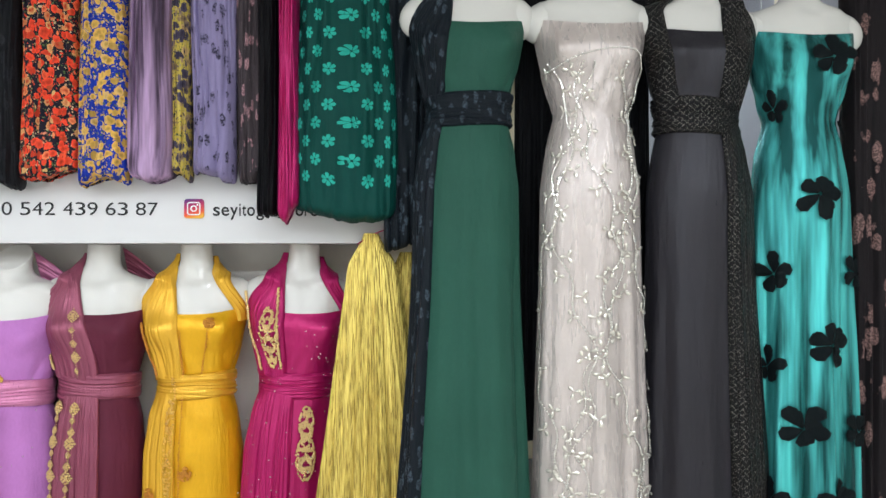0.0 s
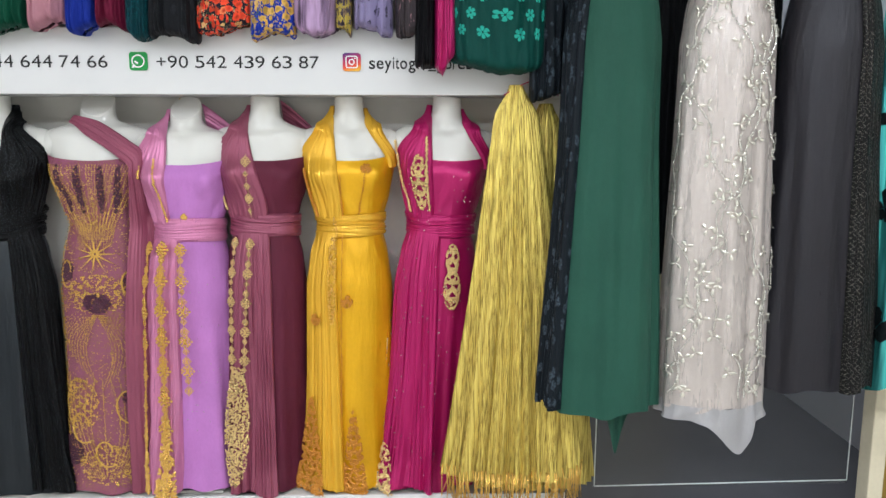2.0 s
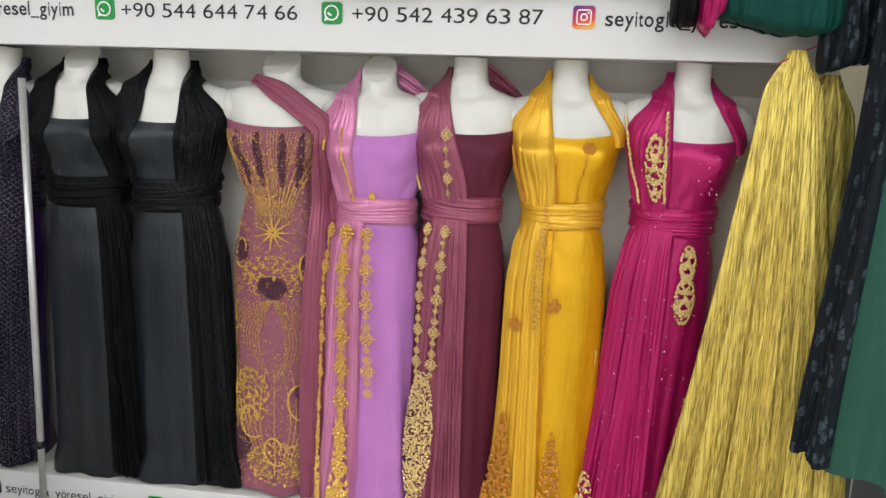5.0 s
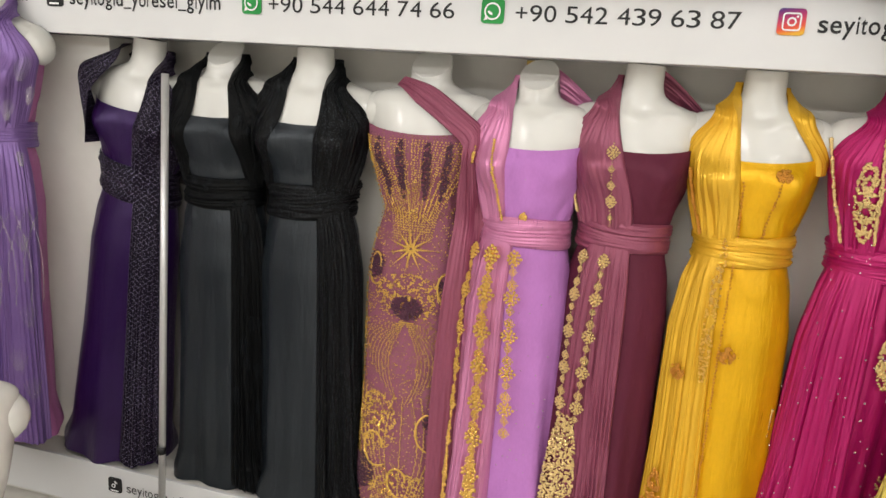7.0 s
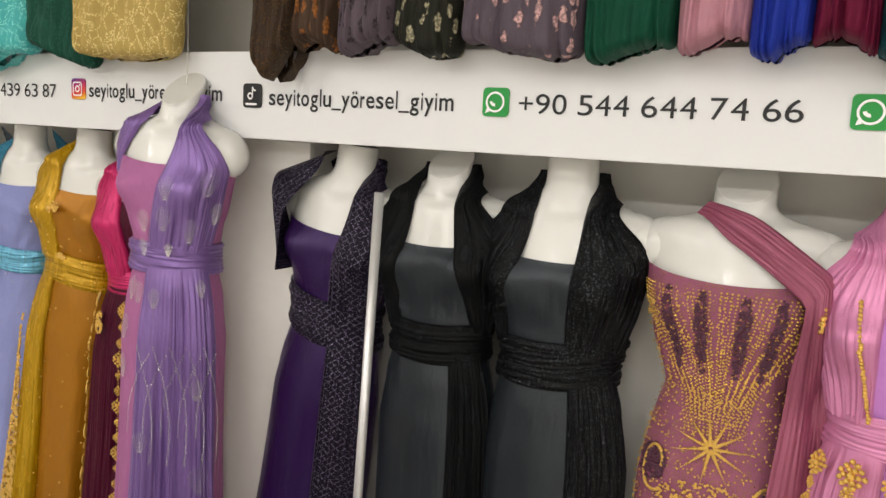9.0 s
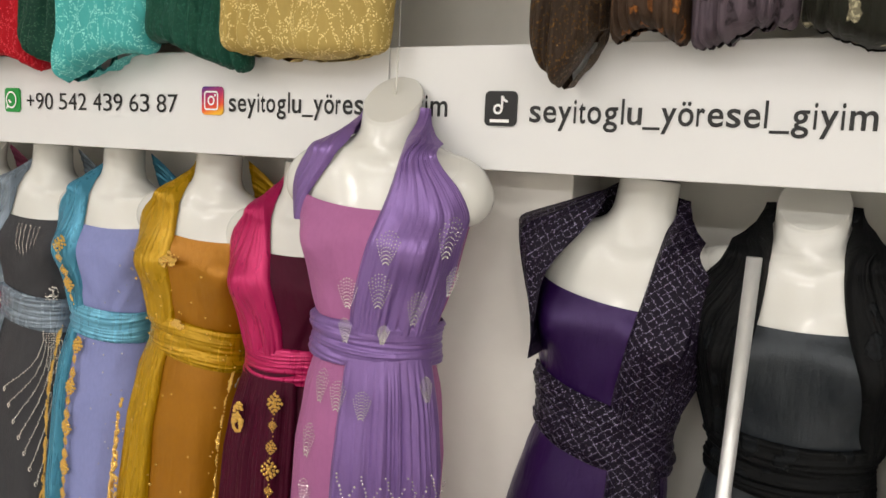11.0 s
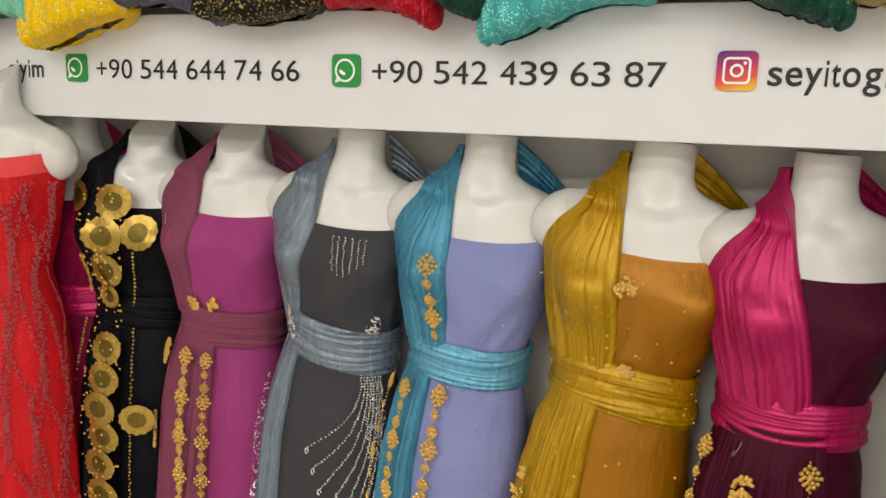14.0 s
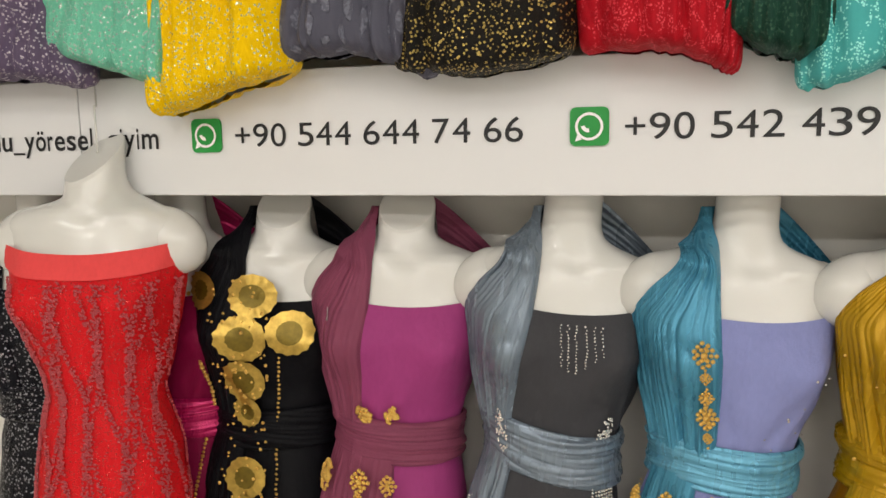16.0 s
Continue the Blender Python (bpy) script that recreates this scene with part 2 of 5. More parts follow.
def glyph(ch, bold):
    """One letter as a flat mesh, its ink drawn to the width that the grotesque gives it; capitals are 0.716 high."""
    if (ch, bold) not in GLYPHS:
        cu = bpy.data.curves.new("letter", "FONT")
        cu.body, cu.size, cu.offset, cu.resolution_u = ch, 1.0, bold, 5
        ob = new("letter", cu)
        me = bpy.data.meshes.new_from_object(ob.evaluated_get(bpy.context.evaluated_depsgraph_get()))
        bpy.data.objects.remove(ob)
        xs = [v.co.x for v in me.vertices]
        lo, hi = min(xs), max(xs)
        b = BEARING.get(ch, .042)
        w = ADVANCE.get(ch, .556) - 2 * b
        for v in me.vertices:
            v.co = (b + (v.co.x - lo) / (hi - lo) * w, 0, v.co.y * 0.716 / 0.70)
        me.materials.append(ink)
        GLYPHS[ch, bold] = me
    return GLYPHS[ch, bold]


def lettering(text, x0, x1, zb, cap, y, parent, bold=0.0):
    k = (x1 - x0) / sum(ADVANCE.get(c, .556) for c in text)
    x = x0
    for ch in text:
        if ch != " ":
            ob = part("letter", glyph(ch, bold), parent)
            ob.location, ob.scale = (x, y, zb), (k, 1, cap / 0.716)
        x += ADVANCE.get(ch, .556) * k


def rounded_tile(x0, x1, z0, z1, y, r=0.16):
    w, h = x1 - x0, z1 - z0
    pts = []
    for cx, cz, a0 in ((1 - r, 1 - r, 0), (r, 1 - r, 90), (r, r, 180), (1 - r, r, 270)):
        for k in range(6):
            a = radians(a0 + 18 * k)
            pts.append((x0 + (cx + r * math.cos(a)) * w, z0 + (cz + r * math.sin(a)) * h))
    n = len(pts)
    verts = [(x, y, z) for x, z in pts] + [(x, y + 0.004, z) for x, z in pts]
    return verts, [tuple(range(n))] + [(i, i + n, (i + 1) % n + n, (i + 1) % n) for i in range(n)]


def ring(cx, cz, r, w, y, a0=0, a1=360, n=28):
    verts, faces = [], []
    for k in range(n + 1):
        a = radians(a0 + (a1 - a0) * k / n)
        verts += [(cx + (r - w) * math.cos(a), y, cz + (r - w) * math.sin(a)), (cx + r * math.cos(a), y, cz + r * math.sin(a))]
    for k in range(n):
        faces.append((2 * k, 2 * k + 1, 2 * k + 3, 2 * k + 2))
    return verts, faces


def sunset_tile():
    m = Mat("sunset_print")
    sep = m.node("ShaderNodeSeparateXYZ")
    m.put(m.co, sep.inputs[0])
    f = m.math("ADD", m.math("MULTIPLY", m.math("SUBTRACT", sep.outputs[2], 0.0), 11.0), m.math("MULTIPLY", sep.outputs[0], -3.0))
    m.set(Base_Color=m.ramp(f, [(0.0, rgb("#f0b52a")), (0.18, rgb("#e8502a")), (0.45, rgb("#b81f60")), (0.75, rgb("#3c1f7a"))]), Roughness=0.5)
    return m.m


sunset = sunset_tile()


def icon(kind, x, z, s, y, parent):
    h = s / 2
    mat = {"phone": green_ink, "camera": sunset, "note": ink}[kind]
    tile = part("icon", mesh_of("icon", *rounded_tile(-h, h, 0, s, 0), mat, False), parent, {"phone": "green square icon", "camera": "orange and purple square icon", "note": "black square icon"}[kind])
    tile.location = (x, y, z)
    yy = -0.003
    if kind == "phone":
        shape = join(ring(0, h, s * 0.36, s * 0.07, yy), ring(-s * 0.02, h + s * 0.04, s * 0.19, s * 0.1, yy, 190, 280, 8),
                     ([(-s * 0.36, yy, s * 0.12), (-s * 0.18, yy, s * 0.17), (-s * 0.3, yy, s * 0.3)], [(0, 1, 2)]))
    elif kind == "camera":
        shape = join(ring(0, h, s * 0.17, s * 0.065, yy), ring(s * 0.19, h + s * 0.19, s * 0.045, s * 0.044, yy),
                     *[ring(sx * s * 0.2, h + sz * s * 0.2, s * 0.14, s * 0.06, yy, a, a + 90, 8) for sx, sz, a in ((1, 1, 0), (-1, 1, 90), (-1, -1, 180), (1, -1, 270))],
                     *[(list(q), [(0, 1, 2, 3)]) for q in (((-s * .2, yy, h + s * .28), (s * .2, yy, h + s * .28), (s * .2, yy, h + s * .34), (-s * .2, yy, h + s * .34)),
                                                     ((-s * .2, yy, h - s * .34), (s * .2, yy, h - s * .34), (s * .2, yy, h - s * .28), (-s * .2, yy, h - s * .28)),
                                                     ((-s * .34, yy, h - s * .2), (-s * .28, yy, h - s * .2), (-s * .28, yy, h + s * .2), (-s * .34, yy, h + s * .2)),
                                                     ((s * .28, yy, h - s * .2), (s * .34, yy, h - s * .2), (s * .34, yy, h + s * .2), (s * .28, yy, h + s * .2)))])
    else:
        shape = join(ring(-s * 0.06, s * 0.48, s * 0.15, s * 0.07, yy), ([(s * .03, yy, s * .48), (s * .1, yy, s * .48), (s * .1, yy, s * .86), (s * .03, yy, s * .86)], [(0, 1, 2, 3)]),
                     ring(s * 0.23, s * 0.85, s * 0.18, s * 0.07, yy, 185, 275, 8),
                     ([(-s * .3, yy, s * .1), (s * .3, yy, s * .1), (s * .3, yy, s * .19), (-s * .3, yy, s * .19)], [(0, 1, 2, 3)]))
    part("emblem", mesh_of("emblem", *shape, white_ink, False), tile, "white line emblem")


HANDLE, TEL_A, TEL_B = "seyitoglu_yöresel_giyim", "+90 544 644 74 66", "+90 542 439 63 87"
ROW = [("note", -2.768, HANDLE, -2.715, -2.170), ("phone", -2.068, TEL_A, -2.018, -1.453), ("phone", -1.350, TEL_B, -1.293, -0.730), ("camera", -0.620, HANDLE, -0.563, -0.008),
       ("note", -5.575, HANDLE, -5.53, -4.979), ("phone", -4.876, TEL_A, -4.821, -4.280), ("phone", -4.175, TEL_B, -4.123, -3.571), ("camera", -3.465, HANDLE, -3.421, -2.874)]
for kind, xi, words, xa, xb in ROW:
    rise = 0.006 if xi == -3.465 else 0.0          # this print sits a little higher on its panel
    icon(kind, xi, 1.748 + rise, 0.062, SIGN_Y - 0.005, board)
    lettering(words, xa, xb, 1.757 + rise, 0.042, SIGN_Y - 0.002, board, 0.012 if words == HANDLE else 0.0)
LOW = [("phone", -1.98, TEL_A, -1.935, -1.46), ("phone", -1.365, TEL_B, -1.315, -0.87), ("camera", -0.80, HANDLE, -0.755, -0.32), ("note", -2.60, HANDLE, -2.555, -2.10),
       ("phone", -4.80, TEL_A, -4.755, -4.28), ("phone", -4.19, TEL_B, -4.145, -3.70)]
for kind, xi, words, xa, xb in LOW:
    icon(kind, xi, 0.100, 0.055, 2.487, low_board)
    lettering(words, xa, xb, 0.108, 0.036, 2.490, low_board)

# ---- bodies and gowns ----
PROFILE = np.array([  # height below the neck's top, half width, depth to the front, depth to the back
    (0.02, .053, .052, .053), (-0.05, .055, .052, .056), (-0.075, .064, .054, .062), (-0.090, .094, .056, .068), (-0.105, .146, .062, .072), (-0.130, .180, .072, .080),
    (-0.20, .170, .088, .088), (-0.26, .158, .104, .090), (-0.33, .144, .098, .086), (-0.455, .106, .084, .084), (-0.55, .130, .098, .098),
    (-0.68, .148, .112, .108), (-1.0, .150, .112, .106), (-1.5, .165, .125, .115), (-2.2, .180, .135, .12)])[::-1]
_z = np.linspace(-2.2, 0.02, 1111)
_k = np.hanning(17)
_k /= _k.sum()
_P = [np.convolve(np.pad(np.interp(_z, PROFILE[:, 0], PROFILE[:, i]), 8, "edge"), _k, "valid") for i in (1, 2, 3)]


def smooth(a, b, x):
    t = np.clip((x - a) / (b - a), 0, 1)
    return t * t * (3 - 2 * t)


def body(theta, z, off=0.0):
    """The figure's surface: theta 0 faces the aisle, positive towards +x."""
    hw, df, db = (np.interp(z, _z, p) for p in _P)
    s, c = np.sin(theta), np.cos(theta)
    d = np.where(c > 0, df, db)
    bust = 0.030 * np.exp(-((np.abs(theta) - 0.62) / 0.36) ** 2 - ((z + 0.275) / 0.055) ** 2)
    a = np.abs(theta)
    collar = 0.007 * np.exp(-((z + 0.105 + 0.018 * np.cos(a * 2)) / 0.010) ** 2) * smooth(0.15, 0.4, a) * (1 - smooth(0.9, 1.25, a))
    hollow = -0.006 * np.exp(-(theta / 0.3) ** 2 - ((z + 0.112) / 0.018) ** 2)
    bust = bust + collar + hollow
    return (hw + off) * s + bust * s * 0.5, -(d + off) * c - bust, z + 0 * s


rng = np.random.default_rng(4)


def mannequin(x, y, top, lean=0, hung=False, foot=0.185, yaw=0, egg=False, cut=0.0, wide=1.0):
    us = np.linspace(0, 2 * np.pi, 49)[:-1]
    vs = np.concatenate([np.linspace(0.0, -0.2, 26), np.linspace(-0.22, -0.62, 18)])
    v, f = grid(lambda u, w: body(u, w, -0.002), us, vs, True)
    # the neck ends in a plane, level or cut on a slant that faces the aisle, with a rounded rim
    end = ((-0.014 - 0.047 * np.cos(us - cut)) if hung else (-0.022 - 0.044 * np.cos(us - cut))) if egg else np.full(48, 0.004)
    v = np.array(v)
    for r, w in enumerate(vs):
        if w > -0.104:
            t = (w + 0.104) / 0.104
            q = slice(r * 48, r * 48 + 48)
            v[q, 2] = -0.104 + t * (end + 0.104)
            if egg:
                v[q, 1] += 0.010 * t ** 2
                v[q, :2] *= 1 + 0.07 * t
    rim = v[:48].copy()
    mid = rim.mean(0)
    for scale, up in ((0.988, 0.003), (0.96, 0.0048)):
        nxt = mid + (rim - mid) * scale
        nxt[:, 2] += up
        nxt[:, 1] -= up * (0.6 if egg else 0)
        f += [(len(v) + k, len(v) + (k + 1) % 48, (0 if scale > 0.98 else len(v) - 48) + (k + 1) % 48, (0 if scale > 0.98 else len(v) - 48) + k) for k in range(48)]
        v = np.concatenate([v, nxt])
    lid = v[-48:].copy()
    v = [tuple(p) for p in v]
    pieces = [(v, f), (np.concatenate([lid, lid.mean(0)[None]]), [((k + 1) % 48, k, 48) for k in range(48)])]
    n = len(vs) - 1
    pieces.append((v[n * 48:(n + 1) * 48], [tuple(range(48))]))
    for s in (-1, 1):
        def stump(u, w, s=s):
            r = np.sqrt(np.clip(1 - w ** 2, 0, 1))
            xx = s * (0.136 + 0.072 * w)
            return xx, -0.054 * r * np.cos(u) + 0.006, -0.158 + 0.066 * r * np.sin(u) - 0.010 * (w + 1)
        pieces.append(grid(stump, np.linspace(0, 2 * np.pi, 21)[:-1], np.sin(np.linspace(-np.pi / 2, np.pi / 2, 13)), True))
    if hung:
        pieces.append(tube([(0, 0.02, -0.02), (0, 0.02, 0.088)], 0.002, 6))
    else:
        pieces.append(tube([(0, 0, -0.55), (0, 0, foot - top + 0.01)], 0.014, 10))
        pieces.append(box(-0.1, -0.1, foot - top, 0.1, 0.1, foot - top + 0.012, 0.003))
    me = mesh_of("mannequin", *join(*pieces), white_shell)
    ob = new("mannequin", me)
    ob.matrix_world = pose(x, y, top, 0, lean, yaw)
    ob.scale.x = wide
    return tagged(ob, "glossy white headless bust mannequin wearing a gown", "mannequin", "bust mannequins")


def pleats(u, w, seed, n):
    """Uneven gathered pleats across u, drifting along w, about -1 to 1."""
    r = np.random.default_rng(seed * 7 + 3)
    total = 0 * u
    for k, weight in ((1.0, 0.5), (1.63, 0.5), (2.41, 0.5), (3.7, 0.42), (5.9, 0.26)):
        a, b, c = r.uniform(0, 6.28, 3)
        warp = u + 0.075 * np.sin(5 * u + a) + 0.03 * np.sin(11 * u + c) + 0.03 * np.sin(3.1 * w + b)
        swing = np.pi * n * k * warp + c + 0.7 * np.sin(2.3 * w + a)
        here = 0.55 + 0.45 * np.sin(4.1 * u * k + 1.7 * w + b)
        total = total + weight * here * (2 * np.abs(np.sin(swing)) ** 0.7 - 1.2)
    return total


def seat_of_folds(seed, n, amp):
    r = np.random.default_rng(seed)
    ph = r.uniform(0, 6.28, 4)

    def folds(u, z):
        grow = smooth(-0.48, -1.35, z)
        a = np.sin(n * u + ph[0] + 0.5 * np.sin(2.2 * z + ph[1])) + 0.5 * np.sin((n * 1.7) * u + ph[2] + 1.1 * z) + 0.35 * np.sin(2.7 * n * u + ph[3])
        crease = 0.0030 * np.sin(46 * z + 4 * np.sin(2.2 * u + ph[1]) + 2 * np.sin(5 * u + ph[2])) * (np.exp(-((z + 0.38) / 0.05) ** 2) + 0.5 * np.exp(-((z + 0.56) / 0.06) ** 2) + 0.35 * np.exp(-((z + 0.235) / 0.02) ** 2))
        return amp * grow * a + crease
    return folds


def gown(x, y, top, label, mat, hem, seed=1, yaw=0, lean=0, n=5, amp=0.007, chest=-0.208, flare=0.0, belt=None, belt_tilt=0.0, belt_h=0.042,
         drape=None, side=-1, drape_w=(0.05, 1.35), back=True, strap=0.03, front_strap=False, panel=None, panel_mat=None, panel_n=9, slant=0.0, second=None, second_w=(0.75, 1.5), wide=1.0):
    """A gown on its figure: body, sash, cloth over one shoulder and a falling pleated panel. Returns the thing and its surface."""
    g = thing("gown", pose(x, y, top, 0, lean, yaw), label, "gown", "gowns on display")
    g.scale.x = wide
    folds = seat_of_folds(seed, n, amp)

    def S(u, z, off=0.0):
        pool = 0.014 * smooth(hem + 0.12, hem, z) * (1 + 0.7 * np.sin(4 * u + seed) + 0.4 * np.sin(9 * u)) if top < 2 else 0.0
        o = off + 0.004 + folds(u, z) + flare * smooth(-0.6, hem, z) + pool
        return tuple(a + b for a, b in zip(body(u, z, o), (slant * smooth(-0.5, hem, z), 0, 0)))
    us = np.linspace(-np.pi, np.pi, 145)[:-1]
    vs = np.concatenate([np.linspace(chest, -0.5, 26), np.linspace(-0.52, hem, 44)])

    def skin(u, w):
        xx, yy, zz = S(u, w)
        last = smooth(hem + 0.06, hem, w)
        return xx, yy, zz + last * (0.010 * np.sin(3 * u + seed) + 0.006 * np.sin(7 * u + 2 * seed)) - 0.012 * np.exp(-((w - chest) / 0.02) ** 2) * np.cos(2 * u)
    v, f = grid(skin, us, vs, True)
    lip, lf = grid(lambda u, w: tuple(a for a in (S(u, chest + 0 * u, -0.007 * w)[0], S(u, chest + 0 * u, -0.007 * w)[1], chest - 0.012 * np.cos(2 * u) - 0.03 * w)), us, np.linspace(0, 1, 3), True)
    part("gown_body", mesh_of("gown_body", *join((v, f), (lip, [q[::-1] for q in lf])), mat), g)
    if belt:
        def band(u, w):
            tilt = belt_tilt * np.sin(u)
            z = -0.455 + belt_h * w + tilt + 0.004 * np.sin(2 * u + seed)
            puff = 0.013 * np.sqrt(np.clip(1 - np.abs(w) ** 3, 0, 1)) + 0.0048 * pleats(0.5 + 0.5 * w + 0.10 * np.sin(u + seed) + 0.04 * np.sin(2.6 * u + 2 * seed), u * 0.7, seed, 2.6)
            return body(u, z, puff + 0.006)
        part("sash", mesh_of("sash", *grid(band, us, np.linspace(-1, 1, 41), True), belt), g, "gathered sash round the waist")
    if drape:
        zt, zb = -0.022, -0.43

        def front(u, w, side, a0, a1, seed):       # w 0 at the waist, 1 behind the neck
            z = zb + (zt - zb) * w
            k = smooth(0.66, 1.0, w)
            half = np.interp(z, _z, _P[0])
            xin = math.sin(a0) * 0.11 * (1 - smooth(0.0, 0.85, w)) + 0.050 * smooth(0.0, 0.85, w)
            lo = np.arcsin(np.clip(xin / half, -1, 0.98)) + 0.5 * smooth(0.86, 1.0, w)
            xout = 0.158 + (0.062 - 0.158) * smooth(0.60, 0.95, w)
            rise = np.arcsin(np.clip(xout / half, -1, 0.995))
            mixin = smooth(0.50, 0.64, w)
            hi = np.maximum((a1 + 0.06) * (1 - mixin) + rise * mixin, lo + 0.22) + 0.9 * smooth(0.86, 1.0, w)
            th = side * (lo + (hi - lo) * u)
            edge = np.sqrt(np.clip(1 - (2 * u - 1) ** 10, 0, 1))
            pl = 0.0068 * pleats(u + 0.05 * np.sin(2.5 * w + seed), w, seed, 3.3) * (0.68 + 0.32 * np.cos(2 * np.pi * w))
            return body(th, z, (0.014 + pl + 0.018 * np.exp(-((z + 0.085) / 0.028) ** 2)) * edge + 0.002)
        shoulders = [(side, drape_w, drape)] + ([(-side, second_w, second)] if second else [])
        for hand, (a0, a1), stuff in shoulders:
            sheet = grid(lambda u, w: front(u, w, hand, a0, a1, seed + (hand != side) * 9), np.linspace(0, 1, 130), np.linspace(0, 1, 60))
            part("shoulder_drape", mesh_of("shoulder_drape", *sheet, stuff), g, "pleated cloth drawn over the shoulder")
        if back and not second:
            def behind(u, w):
                if front_strap:
                    z = -0.03 - 0.215 * w
                    half = np.interp(z, _z, _P[0])
                    xa = 0.050 + 0.090 * smooth(0.1, 1.0, w)
                    lo = np.arcsin(np.clip(xa / half, -1, 0.96)) + 0.7 * (1 - smooth(0.0, 0.25, w))
                    hi = np.arcsin(np.clip((xa + strap) / half, -1, 0.97)) + 1.1 * (1 - smooth(0.0, 0.35, w)) + 0.12
                    edge = np.sqrt(np.clip(1 - (2 * u - 1) ** 8, 0, 1))
                    return body(-side * (lo + (hi - lo) * u), z, (0.013 + 0.003 * pleats(u, w, seed + 2, 1.5) + 0.014 * np.exp(-((z + 0.085) / 0.03) ** 2)) * edge + 0.002)
                # drawn tight from behind the neck to the back of the other shoulder
                xx = -side * (0.046 + 0.135 * w + 0.012 * u)
                fold = 0.004 * pleats(u, w, seed + 2, 1.6)
                return xx, 0.045 + 0.030 * w + 0.03 * u + fold, 0.0 - 0.115 * w ** 1.15 - 0.10 * u * (1 - 0.35 * w)
            part("neck_drape", mesh_of("neck_drape", *grid(behind, np.linspace(0, 1, 36), np.linspace(0, 1, 20)), drape), g, "cloth passing behind the neck")
    if panel:
        p0, p1, q0, q1, ph = panel       # angles at the waist and at the hem, height of the hem
        def fall(u, w):
            z = -0.46 + (ph + 0.46) * w
            th = (p0 + (q0 - p0) * w) * (1 - u) + (p1 + (q1 - p1) * w) * u
            edge = np.sqrt(np.clip(1 - (2 * u - 1) ** 10, 0, 1))
            pl = (0.005 + 0.009 * w) * pleats(u, w, seed + 5, panel_n * 0.5) * smooth(0.0, 0.12, w)
            xx, yy, zz = S(th, z, (0.012 + 0.026 * w ** 1.5 + pl) * edge + 0.002)
            return xx, yy, zz - 0.012 * smooth(0.95, 1, w) * np.sin(9 * u + seed)
        part("skirt_drape", mesh_of("skirt_drape", *grid(fall, np.linspace(0, 1, 150), np.linspace(0, 1, 46)), panel_mat or drape or mat), g, "pleated panel falling from the sash")
    g["seed"] = seed
    return g, S


def lay(S, spots):
    """Beads on a gown: rows of angle, height, radius, lift."""
    s = np.array(spots)
    low = np.clip(-s[:, 1] - 0.46, 0, 2)
    lift = s[:, 3] + np.where(s[:, 3] > 0.018, 0.003 + 0.018 * low ** 1.4, 0.0) * (low > 0)
    x, y, z = S(s[:, 0], s[:, 1], lift)
    return beads(np.stack([x, y, z, s[:, 2]], -1))


def chain(a, b, za, zb, r=0.0035, step=0.0085, medal=0.0, size=0.012, lift=0.016, bend=0.0, jitter=0.0015):
    """A string of beads down a gown, with rosettes at even steps."""
    n = max(2, int(abs(zb - za) / step))
    rows = []
    for i in range(n + 1):
        t = i / n
        rows.append((a + (b - a) * t + bend * math.sin(math.pi * t) + rng.normal(0, jitter) * 4, za + (zb - za) * t, r * (0.72 if medal else 1.0) * rng.uniform(0.8, 1.25), lift))
    if medal:
        k = max(1, int(abs(zb - za) / (medal * 1.05)))
        for j in range(k):
            t = (j + 0.5) / k
            sz = size * (1.0, 0.5, 0.66)[j % 3]
            cu, cz = a + (b - a) * t + bend * math.sin(math.pi * t), za + (zb - za) * t
            rows.append((cu, cz, sz * 0.42, lift + 0.003))
            for rr, m in ((0.55, 6), (1.0, 11)):
                for q in range(m):
                    g = 2 * math.pi * q / m
                    d = rr / (abs(math.cos(g)) + abs(math.sin(g))) ** 0.7
                    rows.append((cu + sz * d * math.cos(g) / 0.15, cz + sz * d * 1.3 * math.sin(g), sz * 0.29, lift + 0.002))
    return rows


def patch(a, z, wa, wz, count, r=0.0035, lift=0.016, shape="oval", swirl=3.0):
    """A field of beads laid in curls within an oval or a tall panel."""
    rows = []
    while len(rows) < count:
        p, q = rng.uniform(-1, 1, 2)
        if shape == "oval" and p * p + q * q > 1:
            continue
        if shape == "rise" and abs(p) > (1 - (q + 1) / 2) ** 0.6:
            continue
        fx, fz = abs(p) * wa * 0.14 / 0.0042, q * wz / 0.0052
        if swirl and math.sin(fx + 2 * math.sin(fz * 0.4)) + math.cos(fz + 1.5 * math.sin(fx * 0.7)) < -0.25 and p * p + q * q < 0.86:
            continue
        rows.append((a + p * wa, z + q * wz, r * rng.uniform(0.6, 1.3), lift))
    return rows


def scatter(count, u0, u1, z0, z1, r=0.0022, lift=0.005):
    return [(rng.uniform(u0, u1), rng.uniform(z0, z1), r * rng.uniform(0.7, 1.2), lift) for _ in range(count)]


def trim(g, S, rows, mat, name="beading", label=""):
    return tagged(part(name, mesh_of(name, *lay(S, rows), mat, False), g, label or "small sewn-on beads"), kind="stuff")


